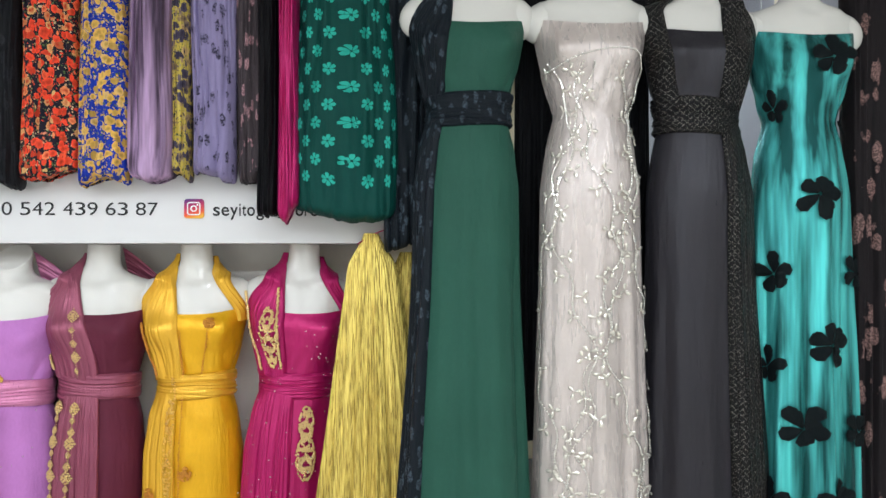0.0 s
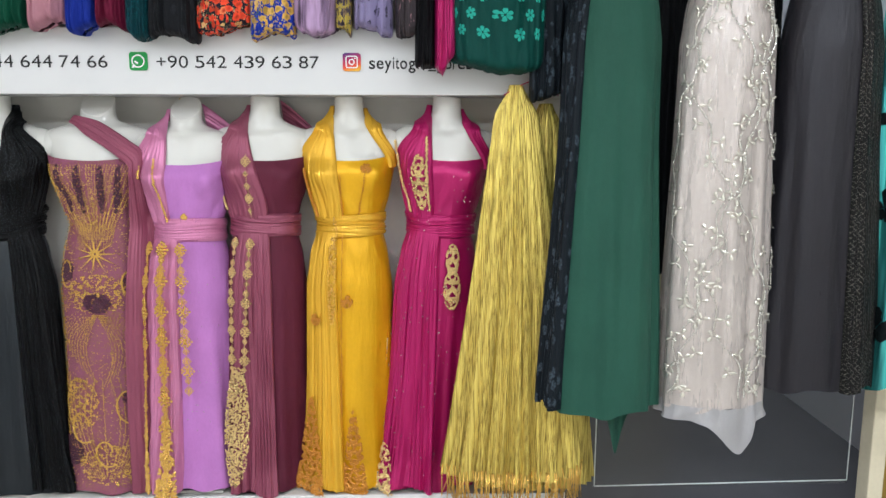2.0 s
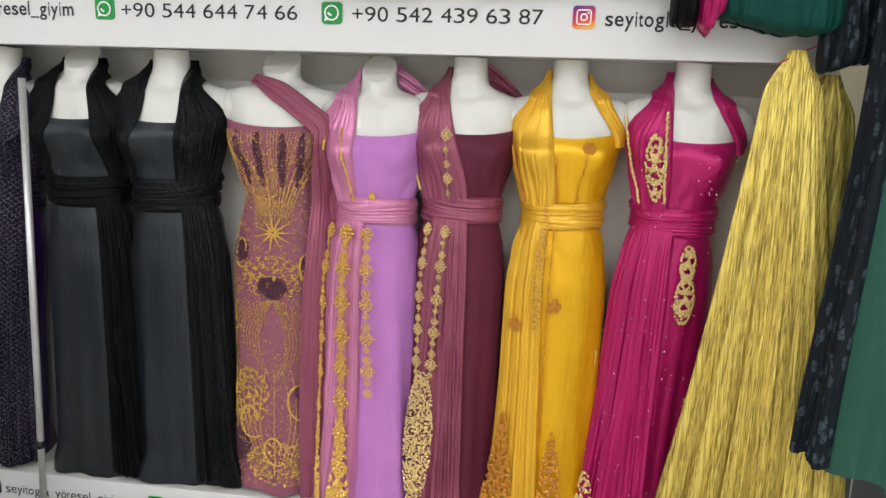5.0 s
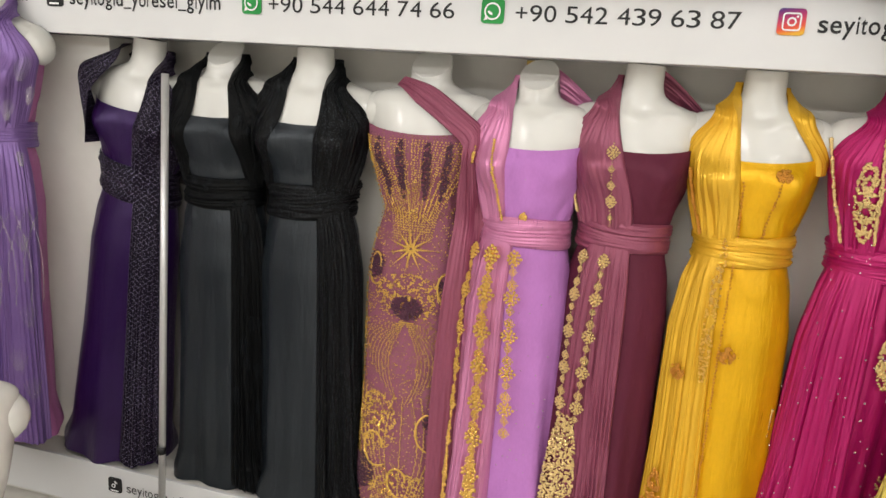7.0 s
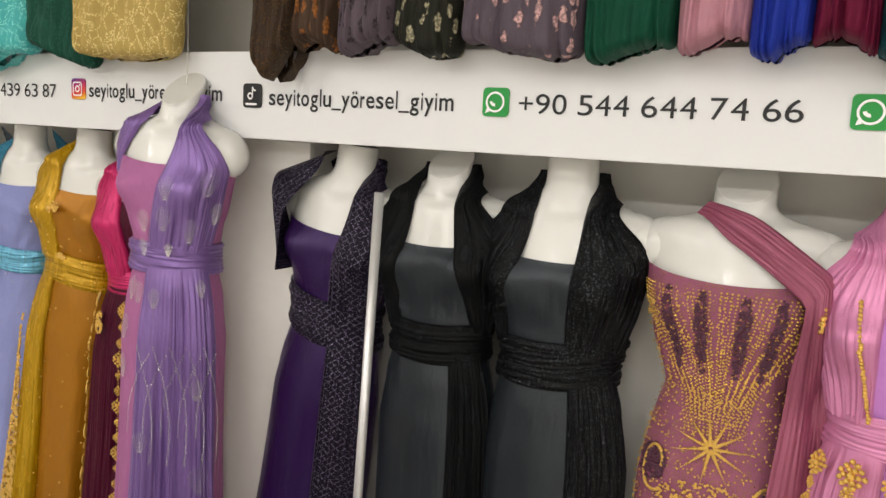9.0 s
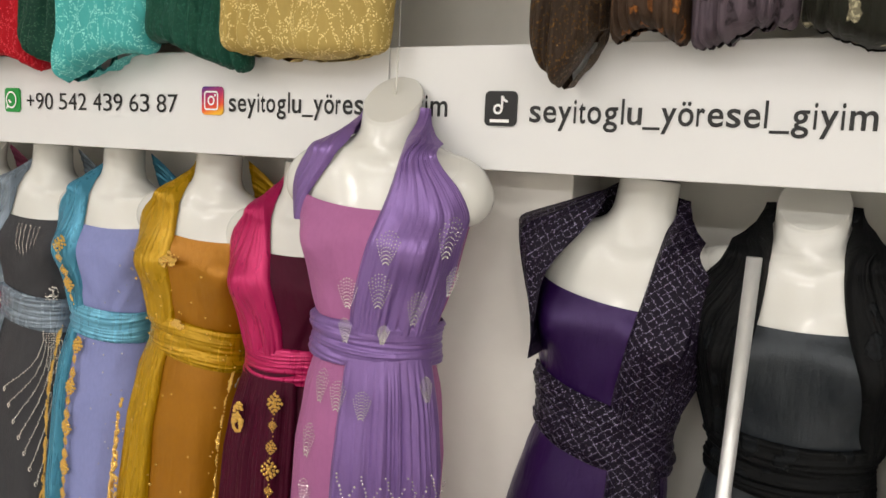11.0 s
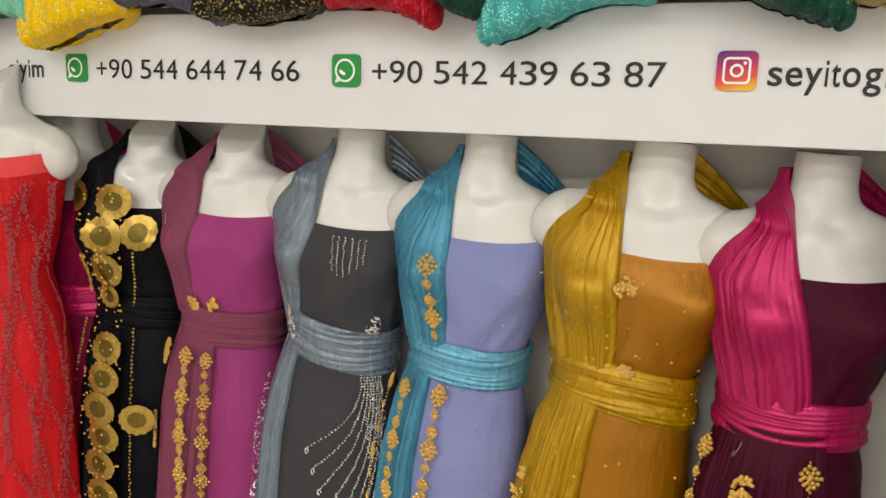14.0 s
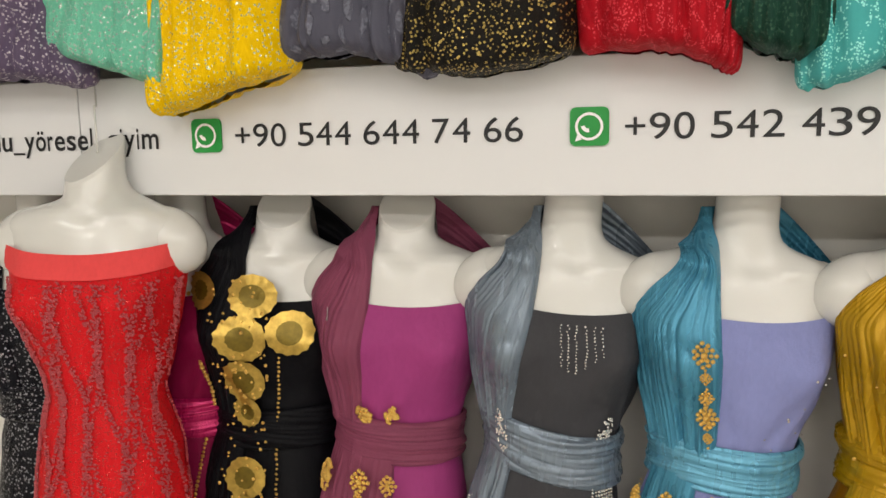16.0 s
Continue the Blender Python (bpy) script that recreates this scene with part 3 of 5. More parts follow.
def petal_flower(S, u, z, size, petals=5, lift=0.006, turn=0.0, broad=1.0):
    """A flat cloth flower lying on the gown."""
    verts, faces = [], []
    for p in range(petals):
        a = turn + 2 * math.pi * p / petals
        base = len(verts)
        reach = 1 + 0.22 * math.sin(5 * p + 9 * u) * (broad > 1)
        for t, w in ((0.08, 0.04), (0.45 * reach, 0.20 * broad), (0.78 * reach, 0.27 * broad), (reach, 0.05 + 0.12 * (broad > 1))):
            for s in (-1, 0, 1):
                dx = size * (t * math.cos(a) - s * w * math.sin(a))
                dz = size * (t * math.sin(a) + s * w * math.cos(a))
                verts.append((u + dx / 0.15, z + dz, lift + (0.004 if s == 0 else 0.001) + 0.002 * t))
        for j in range(3):
            for k in range(2):
                q = base + j * 3 + k
                faces.append((q, q + 1, q + 4, q + 3))
    m = np.array(verts)
    x, y, zz = S(m[:, 0], m[:, 1], m[:, 2])
    return np.stack([x, y, zz], -1), faces

NECK, ROW_Y = 1.657, 2.653
TOPZ = 2.72          # height of the cloth rail
HEM = 0.195 - NECK

# magenta gown
satin_mag = cloth("magenta_satin", "#a8155f", 0.38, 0.3)
g, S = gown(-0.285, ROW_Y, NECK, "magenta satin gown with gold beading and a sash, on a mannequin", satin_mag, HEM, 11, front_strap=True, lean=3, n=7, amp=0.010, belt=satin_mag, drape=satin_mag, drape_w=(0.25, 1.35), panel=(-1.3, 0.0, -1.35, 0.1, HEM + 0.01), panel_n=8)
mannequin(-0.285, ROW_Y, NECK, 3)
trim(g, S, patch(-0.50, -0.30, 0.16, 0.10, 420, 0.0038, 0.022), pale_gold, "gold_applique", "gold embroidered band")
trim(g, S, chain(-1.15, -0.9, -0.16, -0.41, 0.005, 0.006, lift=0.02) + chain(-0.35, -0.32, -0.14, -0.40, 0.005, 0.006, lift=0.02), pale_gold, "gold_edging")
trim(g, S, patch(0.32, -0.575, 0.16, 0.055, 300, 0.0038, 0.016) + patch(0.32, -0.685, 0.19, 0.075, 460, 0.0038, 0.016), pale_gold, "gold_applique", "gold embroidered medallion")
trim(g, S, patch(-0.9, -1.38, 0.35, 0.09, 500, 0.004, 0.03, "rise") + patch(0.7, -1.2, 0.2, 0.2, 260, 0.004, 0.01, "rise") + chain(-1.2, -1.25, -0.9, -1.44, 0.004, 0.007, lift=0.03), pale_gold, "gold_hem")
trim(g, S, scatter(150, -1.2, 1.2, -1.4, -0.25, 0.0024, 0.026), silver, "pearl_dotting")

# yellow gown
satin_yel = cloth("yellow_satin", "#dea906", 0.36, 0.2)
satin_yel2 = cloth("pale_yellow_satin", "#dfae2e", 0.28, 0.35)
g, S = gown(-0.645, ROW_Y, NECK, "golden yellow satin gown with amber beading and a sash", satin_yel, HEM, 12, front_strap=True, n=4, amp=0.007, belt=satin_yel2, drape=satin_yel2, drape_w=(0.15, 1.35), panel=(-1.35, -0.35, -1.3, -0.15, HEM + 0.02), panel_n=5)
mannequin(-0.645, ROW_Y, NECK)
trim(g, S, chain(-0.15, -0.22, -0.27, -1.40, 0.0035, 0.009, lift=0.012) + chain(-1.0, -0.95, -0.25, -0.42, 0.005, 0.007, lift=0.022) + chain(0.38, 0.30, -0.25, -0.41, 0.0035, 0.009, lift=0.006), copper, "bead_string")
trim(g, S, patch(0.38, -0.245, 0.10, 0.015, 90, 0.004, 0.008) + patch(-0.05, -0.73, 0.12, 0.022, 120, 0.004, 0.014) + patch(-0.75, -0.8, 0.12, 0.02, 90, 0.004, 0.03), copper, "brooch", "amber beaded brooch")
trim(g, S, patch(-0.85, -1.28, 0.40, 0.18, 1300, 0.0042, 0.034, "rise", 5) + patch(0.05, -1.30, 0.26, 0.16, 800, 0.0042, 0.012, "rise", 5), copper, "beaded_hem", "amber beaded scrolls at the hem")
trim(g, S, patch(-0.36, -0.62, 0.09, 0.20, 260, 0.003, 0.024), gold, "gold_band")

# maroon gown
sat_mar = cloth("maroon_satin", "#5c2638", 0.42, 0.2)
sat_rose = cloth("dusty_rose_satin", "#8d4a60", 0.38, 0.3)
g, S = gown(-0.95, ROW_Y, NECK, "maroon satin gown with dusty rose drape and gold chains", sat_mar, HEM, 13, lean=1.5, n=5, belt=sat_rose, drape=sat_rose, drape_w=(-0.25, 1.35), panel=(-0.75, 0.25, -0.6, 0.35, HEM + 0.01), panel_mat=sat_rose, panel_n=7)
mannequin(-0.95, ROW_Y, NECK, 1.5)
trim(g, S, chain(-0.25, -0.22, -0.20, -0.42, 0.003, 0.008, 0.036, 0.013, 0.022) + chain(-1.2, -1.05, -0.15, -0.40, 0.005, 0.006, lift=0.02), pale_gold, "gold_chain")
trim(g, S, chain(-0.66, -0.58, -0.50, -1.0, 0.0035, 0.008, 0.034, 0.015, 0.022) + chain(-0.22, -0.30, -0.50, -1.0, 0.0035, 0.008, 0.034, 0.015, 0.026), pale_gold, "gold_chain")
trim(g, S, patch(-0.44, -1.20, 0.26, 0.23, 1400, 0.0036, 0.03, "oval", 0), pale_gold, "gold_panel", "dense gold beaded panel")

# pink-lilac gown
sat_lil = cloth("lilac_crepe", "#b87abe", 0.5, 0.25)
sat_pink = cloth("pink_satin", "#c77fa6", 0.35, 0.35)
g, S = gown(-1.235, ROW_Y - 0.02, NECK - 0.015, "lilac crepe gown with pink satin drape and gold chains", sat_lil, HEM + 0.03, 14, n=5, amp=0.009, belt=sat_pink, drape=sat_pink, drape_w=(0.45, 1.4), panel=(-1.3, -0.15, -1.35, -0.2, HEM + 0.03), panel_mat=sat_pink, panel_n=8)
mannequin(-1.235, ROW_Y - 0.02, NECK - 0.015, egg=True)
trim(g, S, chain(-0.9, -0.95, -0.5, -1.40, 0.0042, 0.007, 0.036, 0.018, 0.034) + chain(-0.45, -0.4, -0.5, -1.42, 0.0042, 0.007, 0.034, 0.022, 0.034) + chain(-0.02, 0.05, -0.5, -1.05, 0.0035, 0.008, 0.034, 0.018, 0.034), gold, "gold_chain")
trim(g, S, patch(-0.4, -1.28, 0.22, 0.17, 700, 0.0042, 0.034, "rise") + patch(-0.92, -1.28, 0.2, 0.16, 500, 0.0042, 0.034, "rise"), gold, "gold_panel")
trim(g, S, chain(-0.5, -0.42, -0.2, -0.42, 0.0045, 0.007, lift=0.016) + patch(-0.95, -0.24, 0.12, 0.03, 90, 0.004, 0.024) + patch(0.05, -0.405, 0.07, 0.012, 40, 0.004, 0.008), gold, "gold_edging")
trim(g, S, scatter(60, -0.2, 1.3, -1.2, -0.25, 0.002), silver, "crystal_dotting")

# mauve gown embroidered all over in gold
mauve = cloth("mauve_tulle", "#8a5068", 0.5, 0.3, pattern="sparkle", other="#c49a50", scale=1.5)
g, S = gown(-1.558, ROW_Y, NECK, "mauve gown covered with gold fan embroidery", mauve, HEM, 15, n=4, amp=0.004, wide=1.1)
mannequin(-1.558, ROW_Y, NECK, egg=True, wide=1.1)
rows = []
for k in range(45):
    a = -1.3 + 2.6 * k / 44
    if k % 6 != 2:
        rows += chain(a * 0.30, a * 0.98, -0.53 + 0.03 * (k % 3), -0.235, 0.0021, 0.007, lift=0.004)
for k in range(25):
    a = -1.35 + 2.7 * k / 24
    rows += chain(a * 0.10, a, -0.78, -1.06 + 0.18 * abs(a), 0.0022, 0.006, lift=0.004, bend=0.25 * np.sign(a))
trim(g, S, rows, gold, "gold_fan", "gold bead fan")
rows = []
for k in range(11):
    ang = 2 * math.pi * k / 11
    for t in np.linspace(0.1, 1, 16):
        rows.append((0.55 * t * math.cos(ang), -0.555 + 0.075 * t * math.sin(ang), 0.0042 * (1.25 - t), 0.006))
for cx, cz, w in ((-0.75, -0.62, 0.3), (0.75, -0.66, 0.3), (-0.5, -1.2, 0.35), (0.55, -1.12, 0.4), (0.0, -1.3, 0.3)):
    for t in np.linspace(0, 2 * math.pi * 0.85, 60):
        rr = 0.4 + 0.6 * t / 6
        rows.append((cx + w * rr * math.cos(t), cz + w * 0.22 * rr * math.sin(t), 0.004, 0.006))
rows += scatter(2400, -1.4, 1.4, -1.43, -0.24, 0.0022, 0.004)
for k in range(17):
    a = -1.35 + 2.7 * k / 16
    rows += chain(a, a * 0.25, -1.02, -1.40, 0.0024, 0.006, lift=0.004, bend=0.2 * np.sign(a))
rows += patch(0, -0.70, 0.7, 0.07, 500, 0.003, 0.005) + patch(-0.55, -1.12, 0.45, 0.1, 400, 0.003, 0.005) + patch(0.3, -1.35, 0.9, 0.08, 500, 0.003, 0.005)
trim(g, S, rows, gold, "gold_star")
plum = hard("plum_sequins", "#4b2438", 0.35, 0.2, grain=300, amount=0.4)
rows = patch(0, -0.735, 0.28, 0.035, 260, 0.004, 0.007, "oval", 0) + patch(-0.85, -0.62, 0.28, 0.04, 220, 0.004, 0.005, swirl=0) + patch(0.85, -0.66, 0.28, 0.04, 220, 0.004, 0.005, swirl=0)
for a in (-0.85, -0.35, 0.3, 0.8):
    rows += patch(a * 0.7, -0.32, 0.07, 0.09, 160, 0.0035, 0.006, swirl=0)
rows += patch(0.6, -1.1, 0.2, 0.04, 160, 0.004, 0.005, swirl=0) + patch(-0.8, -1.3, 0.3, 0.06, 260, 0.004, 0.005, swirl=0)
trim(g, S, rows, plum, "plum_sequin_work", "dark plum sequins")


def side_sash(x, y, top, mat, label, x_hi, x_lo, hem, w=0.055):
    """A long strip from the neck over one shoulder and down the side."""
    t = thing("scarf", pose(x, y, top), label, "scarf")
    def fall(u, v):
        up = np.clip(v / 0.25, 0, 1)
        dn = np.clip((v - 0.25) / 0.75, 0, 1)
        across = (u - 0.5) * 2
        cx = -0.085 + (x_hi + 0.085) * up + (x_lo - x_hi) * dn
        cz = -0.072 - 0.138 * up ** 1.3 + (hem + 0.21) * dn
        turn = smooth(0.75, 1.0, up + 0 * dn) * smooth(0.0, 0.15, dn)
        half = 0.018 + 0.016 * smooth(0.0, 0.4, up) + (w - 0.034) * smooth(0.0, 0.7, dn)
        x = cx + across * half * (0.66 + 0.34 * turn)
        z = cz + across * half * 0.75 * (1 - turn)
        room = np.interp(z, _z, _P[0])
        ahead = np.interp(z, _z, _P[1]) * np.sqrt(np.clip(1 - (x / (room + 0.05)) ** 2, 0.05, 1))
        fold = 0.0045 * pleats(u, 2 * v, 5, 2.6)
        return x, -ahead - 0.022 - 0.02 * np.exp(-((z + 0.26) / 0.07) ** 2) + fold - 0.006 * np.sqrt(np.clip(1 - across ** 2, 0, 1)), z
    v, f = grid(fall, np.linspace(0, 1, 50), np.linspace(0, 1, 60))
    part("cloth", mesh_of("cloth", *join((v, f), (v + np.array([0, 0.004, 0]), [q[::-1] for q in f])), mat), t)


side_sash(-1.543, ROW_Y, NECK, sat_rose, "dusty rose pleated scarf hanging over a mannequin's shoulder", 0.150, 0.150, HEM, 0.075)

# two black gowns and the purple one
blk = cloth("black_satin", "#262b30", 0.37, 0.15)
blk_sp = cloth("black_sequin_mesh", "#050506", 0.42, 0.2, pattern="sparkle", other="#4c5156", scale=1.3)
blk_cr = cloth("black_crinkle", "#08090a", 0.5, 0.3, pattern="leaf", other="#14171a")
gown(-1.93, ROW_Y, NECK, "black satin gown with sequinned mesh drape and sash", blk, HEM, 16, n=5, belt=blk_sp, belt_tilt=0.012, belt_h=0.055, drape=blk_sp, side=1, drape_w=(0.3, 1.45), panel=(0.4, 1.4, 0.45, 1.5, HEM + 0.01), panel_mat=blk_sp, panel_n=9, second=blk_sp, second_w=(1.05, 1.5), wide=1.14)
mannequin(-1.93, ROW_Y, NECK, wide=1.14)
g, S = gown(-2.25, ROW_Y, NECK, "black satin gown with crinkled black drape and sash", blk, HEM, 17, n=5, belt=blk_cr, belt_h=0.05, drape=blk_cr, side=-1, drape_w=(0.7, 1.5), panel=(0.55, 1.3, 0.5, 1.4, HEM + 0.02), panel_mat=blk_cr, second=blk_cr, second_w=(1.1, 1.5), wide=1.06)
mannequin(-2.25, ROW_Y, NECK, egg=True, wide=1.06)
purple = cloth("purple_satin", "#2b1046", 0.36, 0.35)
pur_net = cloth("purple_beaded_net", "#0e0616", 0.45, 0.2, pattern="net", other="#a59cba", scale=1.75)
gown(-2.525, ROW_Y, NECK, "deep purple satin gown with beaded net drape", purple, HEM, 18, lean=7, flare=0.02, n=4, belt=pur_net, belt_tilt=-0.02, belt_h=0.06, drape=pur_net, side=1, drape_w=(0.25, 1.4), panel=(0.35, 1.2, 0.5, 1.2, HEM + 0.03), panel_mat=pur_net, panel_n=4, wide=1.06)
mannequin(-2.525, ROW_Y, NECK, 7, wide=1.06)
g2 = thing("shawl", pose(-2.53, ROW_Y, NECK, 0, 7, 0), "beaded purple net shawl over a mannequin's shoulder", "shawl")
def shawl(u, w):
    xi, zi = 0.050 + 0.075 * smooth(0.0, 0.6, w), -0.02 - 0.33 * w
    xo = 0.052 + 0.170 * smooth(0.0, 0.36, w) - 0.100 * smooth(0.36, 0.95, w)
    zo = -0.015 - 0.085 * smooth(0.0, 0.36, w) - 0.25 * smooth(0.3, 1.0, w)
    fold = 0.005 * pleats(u, w, 8, 2.2)
    return -(xi + (xo - xi) * u), -(0.058 + 0.055 * smooth(0.05, 0.5, w)) * np.sqrt(np.clip(1 - u ** 3, 0, 1)) - 0.012 + fold, zi + (zo - zi) * u
part("cloth", mesh_of("cloth", *grid(shawl, np.linspace(0, 1, 40), np.linspace(0, 1, 30)), pur_net), g2)

# leaning tube
pole = thing("pole", pose(0, 0, 0), "slim aluminium tube leaning among the gowns", "pole")
part("tube", mesh_of("tube", *tube([(-2.314, 2.44, 1.565), (-2.36, 2.42, 0.0)], 0.0115, 14), alu), pole)
part("clip", mesh_of("clip", *tube([(-2.352, 2.423, 0.36), (-2.3535, 2.4225, 0.335)], 0.0155, 14), ink), pole, "dark clip on the tube")
structure("bracket", box(-1.30, 2.77, 1.585, -1.262, 2.797, 1.664, 0.002), brass, "small brass plate under the sign board", "bracket")

# lilac gown hung in front of the sign
lil_a = cloth("orchid_crepe", "#a0628e", 0.5, 0.25)
lil_b = cloth("violet_satin", "#7a5e98", 0.37, 0.4)
LX, LY, LT = -2.964, 2.455, 1.80
g, S = gown(LX, LY, LT, "orchid gown with violet satin drape and crystal feathers", lil_a, -1.5, 19, chest=-0.196, strap=0.045, front_strap=True, yaw=10, lean=2, n=5, amp=0.008, belt=lil_b, drape=lil_b, side=1, drape_w=(-0.15, 1.35), panel=(-0.15, 1.35, -0.2, 1.4, -1.49), panel_mat=lil_b, panel_n=7)
mannequin(LX, LY, LT, 2, hung=True, yaw=10, egg=True)
hook = thing("wire_hook", pose(LX, LY, LT), "thin wire holding a gown form to the wall", "hook")
part("wire", mesh_of("wire", *tube([(0, 0.02, 0.085), (0.0, 0.02, TOPZ - 0.02 - hook.location.z), (0.0, 0.0, TOPZ - 0.012 - hook.location.z)], 0.0018, 6), steel), hook)
rows = []
def feather(a, z, s, lift):
    out = []
    for k in range(8):
        f = -1 + 2 * k / 7
        for t in np.linspace(0.2, 1, 9):
            out.append((a + s * 0.55 * f * t * (1.15 - 0.3 * t) / 0.14, z + s * (t * (1 - 0.25 * f * f) - 0.5) * 2.0, 0.0014, lift))
    return out
for a, z, s in ((0.35, -0.27, 0.032), (0.95, -0.25, 0.04), (-0.05, -0.36, 0.03), (0.3, -0.35, 0.035), (0.75, -0.38, 0.035), (1.15, -0.33, 0.03), (-0.1, -0.43, 0.025), (0.4, -0.43, 0.02),
                (-0.5, -0.55, 0.035), (-0.1, -0.55, 0.03), (0.2, -0.56, 0.028), (1.0, -0.53, 0.025), (-0.6, -0.66, 0.036), (-0.6, -0.77, 0.036), (0.9, -0.8, 0.03), (0.1, -0.95, 0.03), (0.95, -1.05, 0.04), (0.75, -1.2, 0.04), (0.95, -1.3, 0.04)):
    rows += feather(a, z, s * 1.05, 0.026 if a > -0.3 else 0.005)
for a in (0.0, 0.25, 0.5, 0.75, 1.0):
    rows += chain(a, a + 0.25, -0.68, -1.0, 0.0022, 0.007, lift=0.03, bend=0.12) + chain(a + 0.2, a - 0.1, -0.70, -0.92, 0.0022, 0.008, lift=0.03, bend=-0.1)
trim(g, S, rows, silver, "crystal_beadwork", "crystal feather motifs")

# second stretch of the wall
wine = cloth("wine_satin", "#430a22", 0.42, 0.2)
rasp = cloth("raspberry_satin", "#b01858", 0.34, 0.3)
g, S = gown(-3.31, ROW_Y, NECK - 0.01, "wine red gown with raspberry satin drape and gold drops", wine, HEM, chest=-0.186, seed=20, yaw=10, lean=2, n=6, belt=rasp, drape=rasp, drape_w=(-0.1, 1.4), panel=(-1.3, 0.4, -1.3, 0.4, HEM + 0.01), panel_mat=wine, panel_n=9)
mannequin(-3.31, ROW_Y, NECK - 0.01, 2, yaw=10)
trim(g, S, chain(-1.1, -1.1, -0.5, -1.35, 0.0035, 0.010, 0.046, 0.016, 0.03) + chain(0.1, 0.15, -0.5, -1.35, 0.0035, 0.010, 0.046, 0.016, 0.03) + patch(-0.5, -0.58, 0.12, 0.035, 120, 0.0045, 0.03), gold, "gold_beadwork")
must = cloth("mustard_satin", "#9a6402", 0.38, 0.25)
must2 = cloth("olive_gold_satin", "#ac8400", 0.32, 0.35)
g, S = gown(-3.58, ROW_Y, NECK, "mustard satin gown with copper flower beading", must, HEM, chest=-0.186, seed=21, yaw=10, lean=6, n=5, belt=must2, belt_tilt=-0.012, belt_h=0.05, drape=must2, drape_w=(0.2, 1.4), panel=(-1.3, -0.3, -1.3, -0.2, HEM + 0.01), panel_mat=must2, panel_n=6, wide=1.09)
mannequin(-3.58, ROW_Y, NECK, 6, yaw=10, wide=1.09)
trim(g, S, patch(-0.9, -0.98, 0.45, 0.34, 1300, 0.0045, 0.034, "rise", 6) + patch(-0.15, -0.25, 0.10, 0.018, 60, 0.0045, 0.02) + patch(-0.05, -0.41, 0.14, 0.012, 60, 0.0045, 0.012), gold, "gold_beadwork", "copper and gold bead flowers")
trim(g, S, scatter(90, -1.2, 1.3, -1.3, -0.22, 0.0032, 0.024), gold, "pearl_dotting")
lav = cloth("periwinkle_crepe", "#8288b8", 0.5, 0.25)
aqua = cloth("aqua_satin", "#5f9fba", 0.33, 0.45)
aqua_v = cloth("aqua_velvet", "#4186a2", 0.33, 0.6)
g, S = gown(-3.92, ROW_Y, NECK, "periwinkle gown with aqua satin drape and gold flowers", lav, HEM, chest=-0.186, seed=22, yaw=10, lean=4, n=5, belt=aqua, drape=aqua_v, drape_w=(0.3, 1.45), panel=(-1.35, -0.5, -1.4, -0.5, HEM + 0.01), panel_mat=aqua_v, panel_n=4)
mannequin(-3.92, ROW_Y, NECK, 4, yaw=10)
trim(g, S, chain(-0.42, -0.36, -0.23, -0.41, 0.0035, 0.008, 0.032, 0.015, 0.022) + chain(-0.75, -0.7, -0.50, -1.35, 0.0035, 0.008, 0.034, 0.015, 0.03) + chain(-0.25, -0.38, -0.50, -1.3, 0.0035, 0.008, 0.036, 0.017, 0.012) + chain(-1.2, -1.2, -0.5, -1.2, 0.003, 0.008, 0.05, 0.012, 0.03), gold, "gold_beadwork")
trim(g, S, scatter(60, -0.2, 1.3, -1.2, -0.25, 0.0024), silver, "pearl_dotting")
grey = cloth("charcoal_crepe", "#3d3d40", 0.55, 0.2)
grey_s = cloth("steel_grey_satin", "#727e8a", 0.32, 0.4)
g, S = gown(-4.215, ROW_Y, NECK, "charcoal crepe gown with steel grey drape and crystal sprays", grey, HEM, chest=-0.186, seed=23, yaw=10, lean=5, n=5, belt=grey_s, belt_tilt=-0.014, belt_h=0.048, drape=grey_s, drape_w=(0.75, 1.5), panel=(-1.4, -0.65, -1.4, -0.5, HEM + 0.01), panel_mat=grey_s, panel_n=5)
mannequin(-4.215, ROW_Y, NECK, 5, yaw=10)
rows = []
for k in range(8):
    rows += chain(1.0 - 0.055 * k, 0.72 - 0.12 * k, -0.50, -1.0 + 0.045 * k, 0.0026, 0.006, lift=0.006, bend=0.10 + 0.02 * k)
    for t in np.linspace(0, 5.5, 14):
        rows.append((0.70 - 0.12 * k + 0.03 * (1 - t / 8) * math.cos(t), -1.01 + 0.045 * k + 0.006 * math.sin(t), 0.0021, 0.006))
for a in (0.05, 0.12, 0.2, 0.3, 0.38, 0.45):
    rows += chain(a - 0.1, a - 0.06, -0.215, -0.275 - 0.02 * math.sin(9 * a), 0.0018, 0.005, lift=0.005)
rows += patch(0.75, -0.41, 0.14, 0.03, 130, 0.002, 0.005) + patch(-0.75, -0.42, 0.1, 0.04, 90, 0.002, 0.02) + patch(-0.4, -0.93, 0.2, 0.08, 160, 0.002, 0.02) + patch(0.9, -0.62, 0.2, 0.1, 200, 0.002, 0.006)
rows += patch(-1.0, -0.75, 0.2, 0.2, 160, 0.0018, 0.03)
trim(g, S, rows, silver, "crystal_spray", "crystal sprays")
mau = cloth("orchid_pink_satin", "#963a72", 0.42, 0.25)
mau_d = cloth("faded_rose_satin", "#7d3f55", 0.4, 0.35)
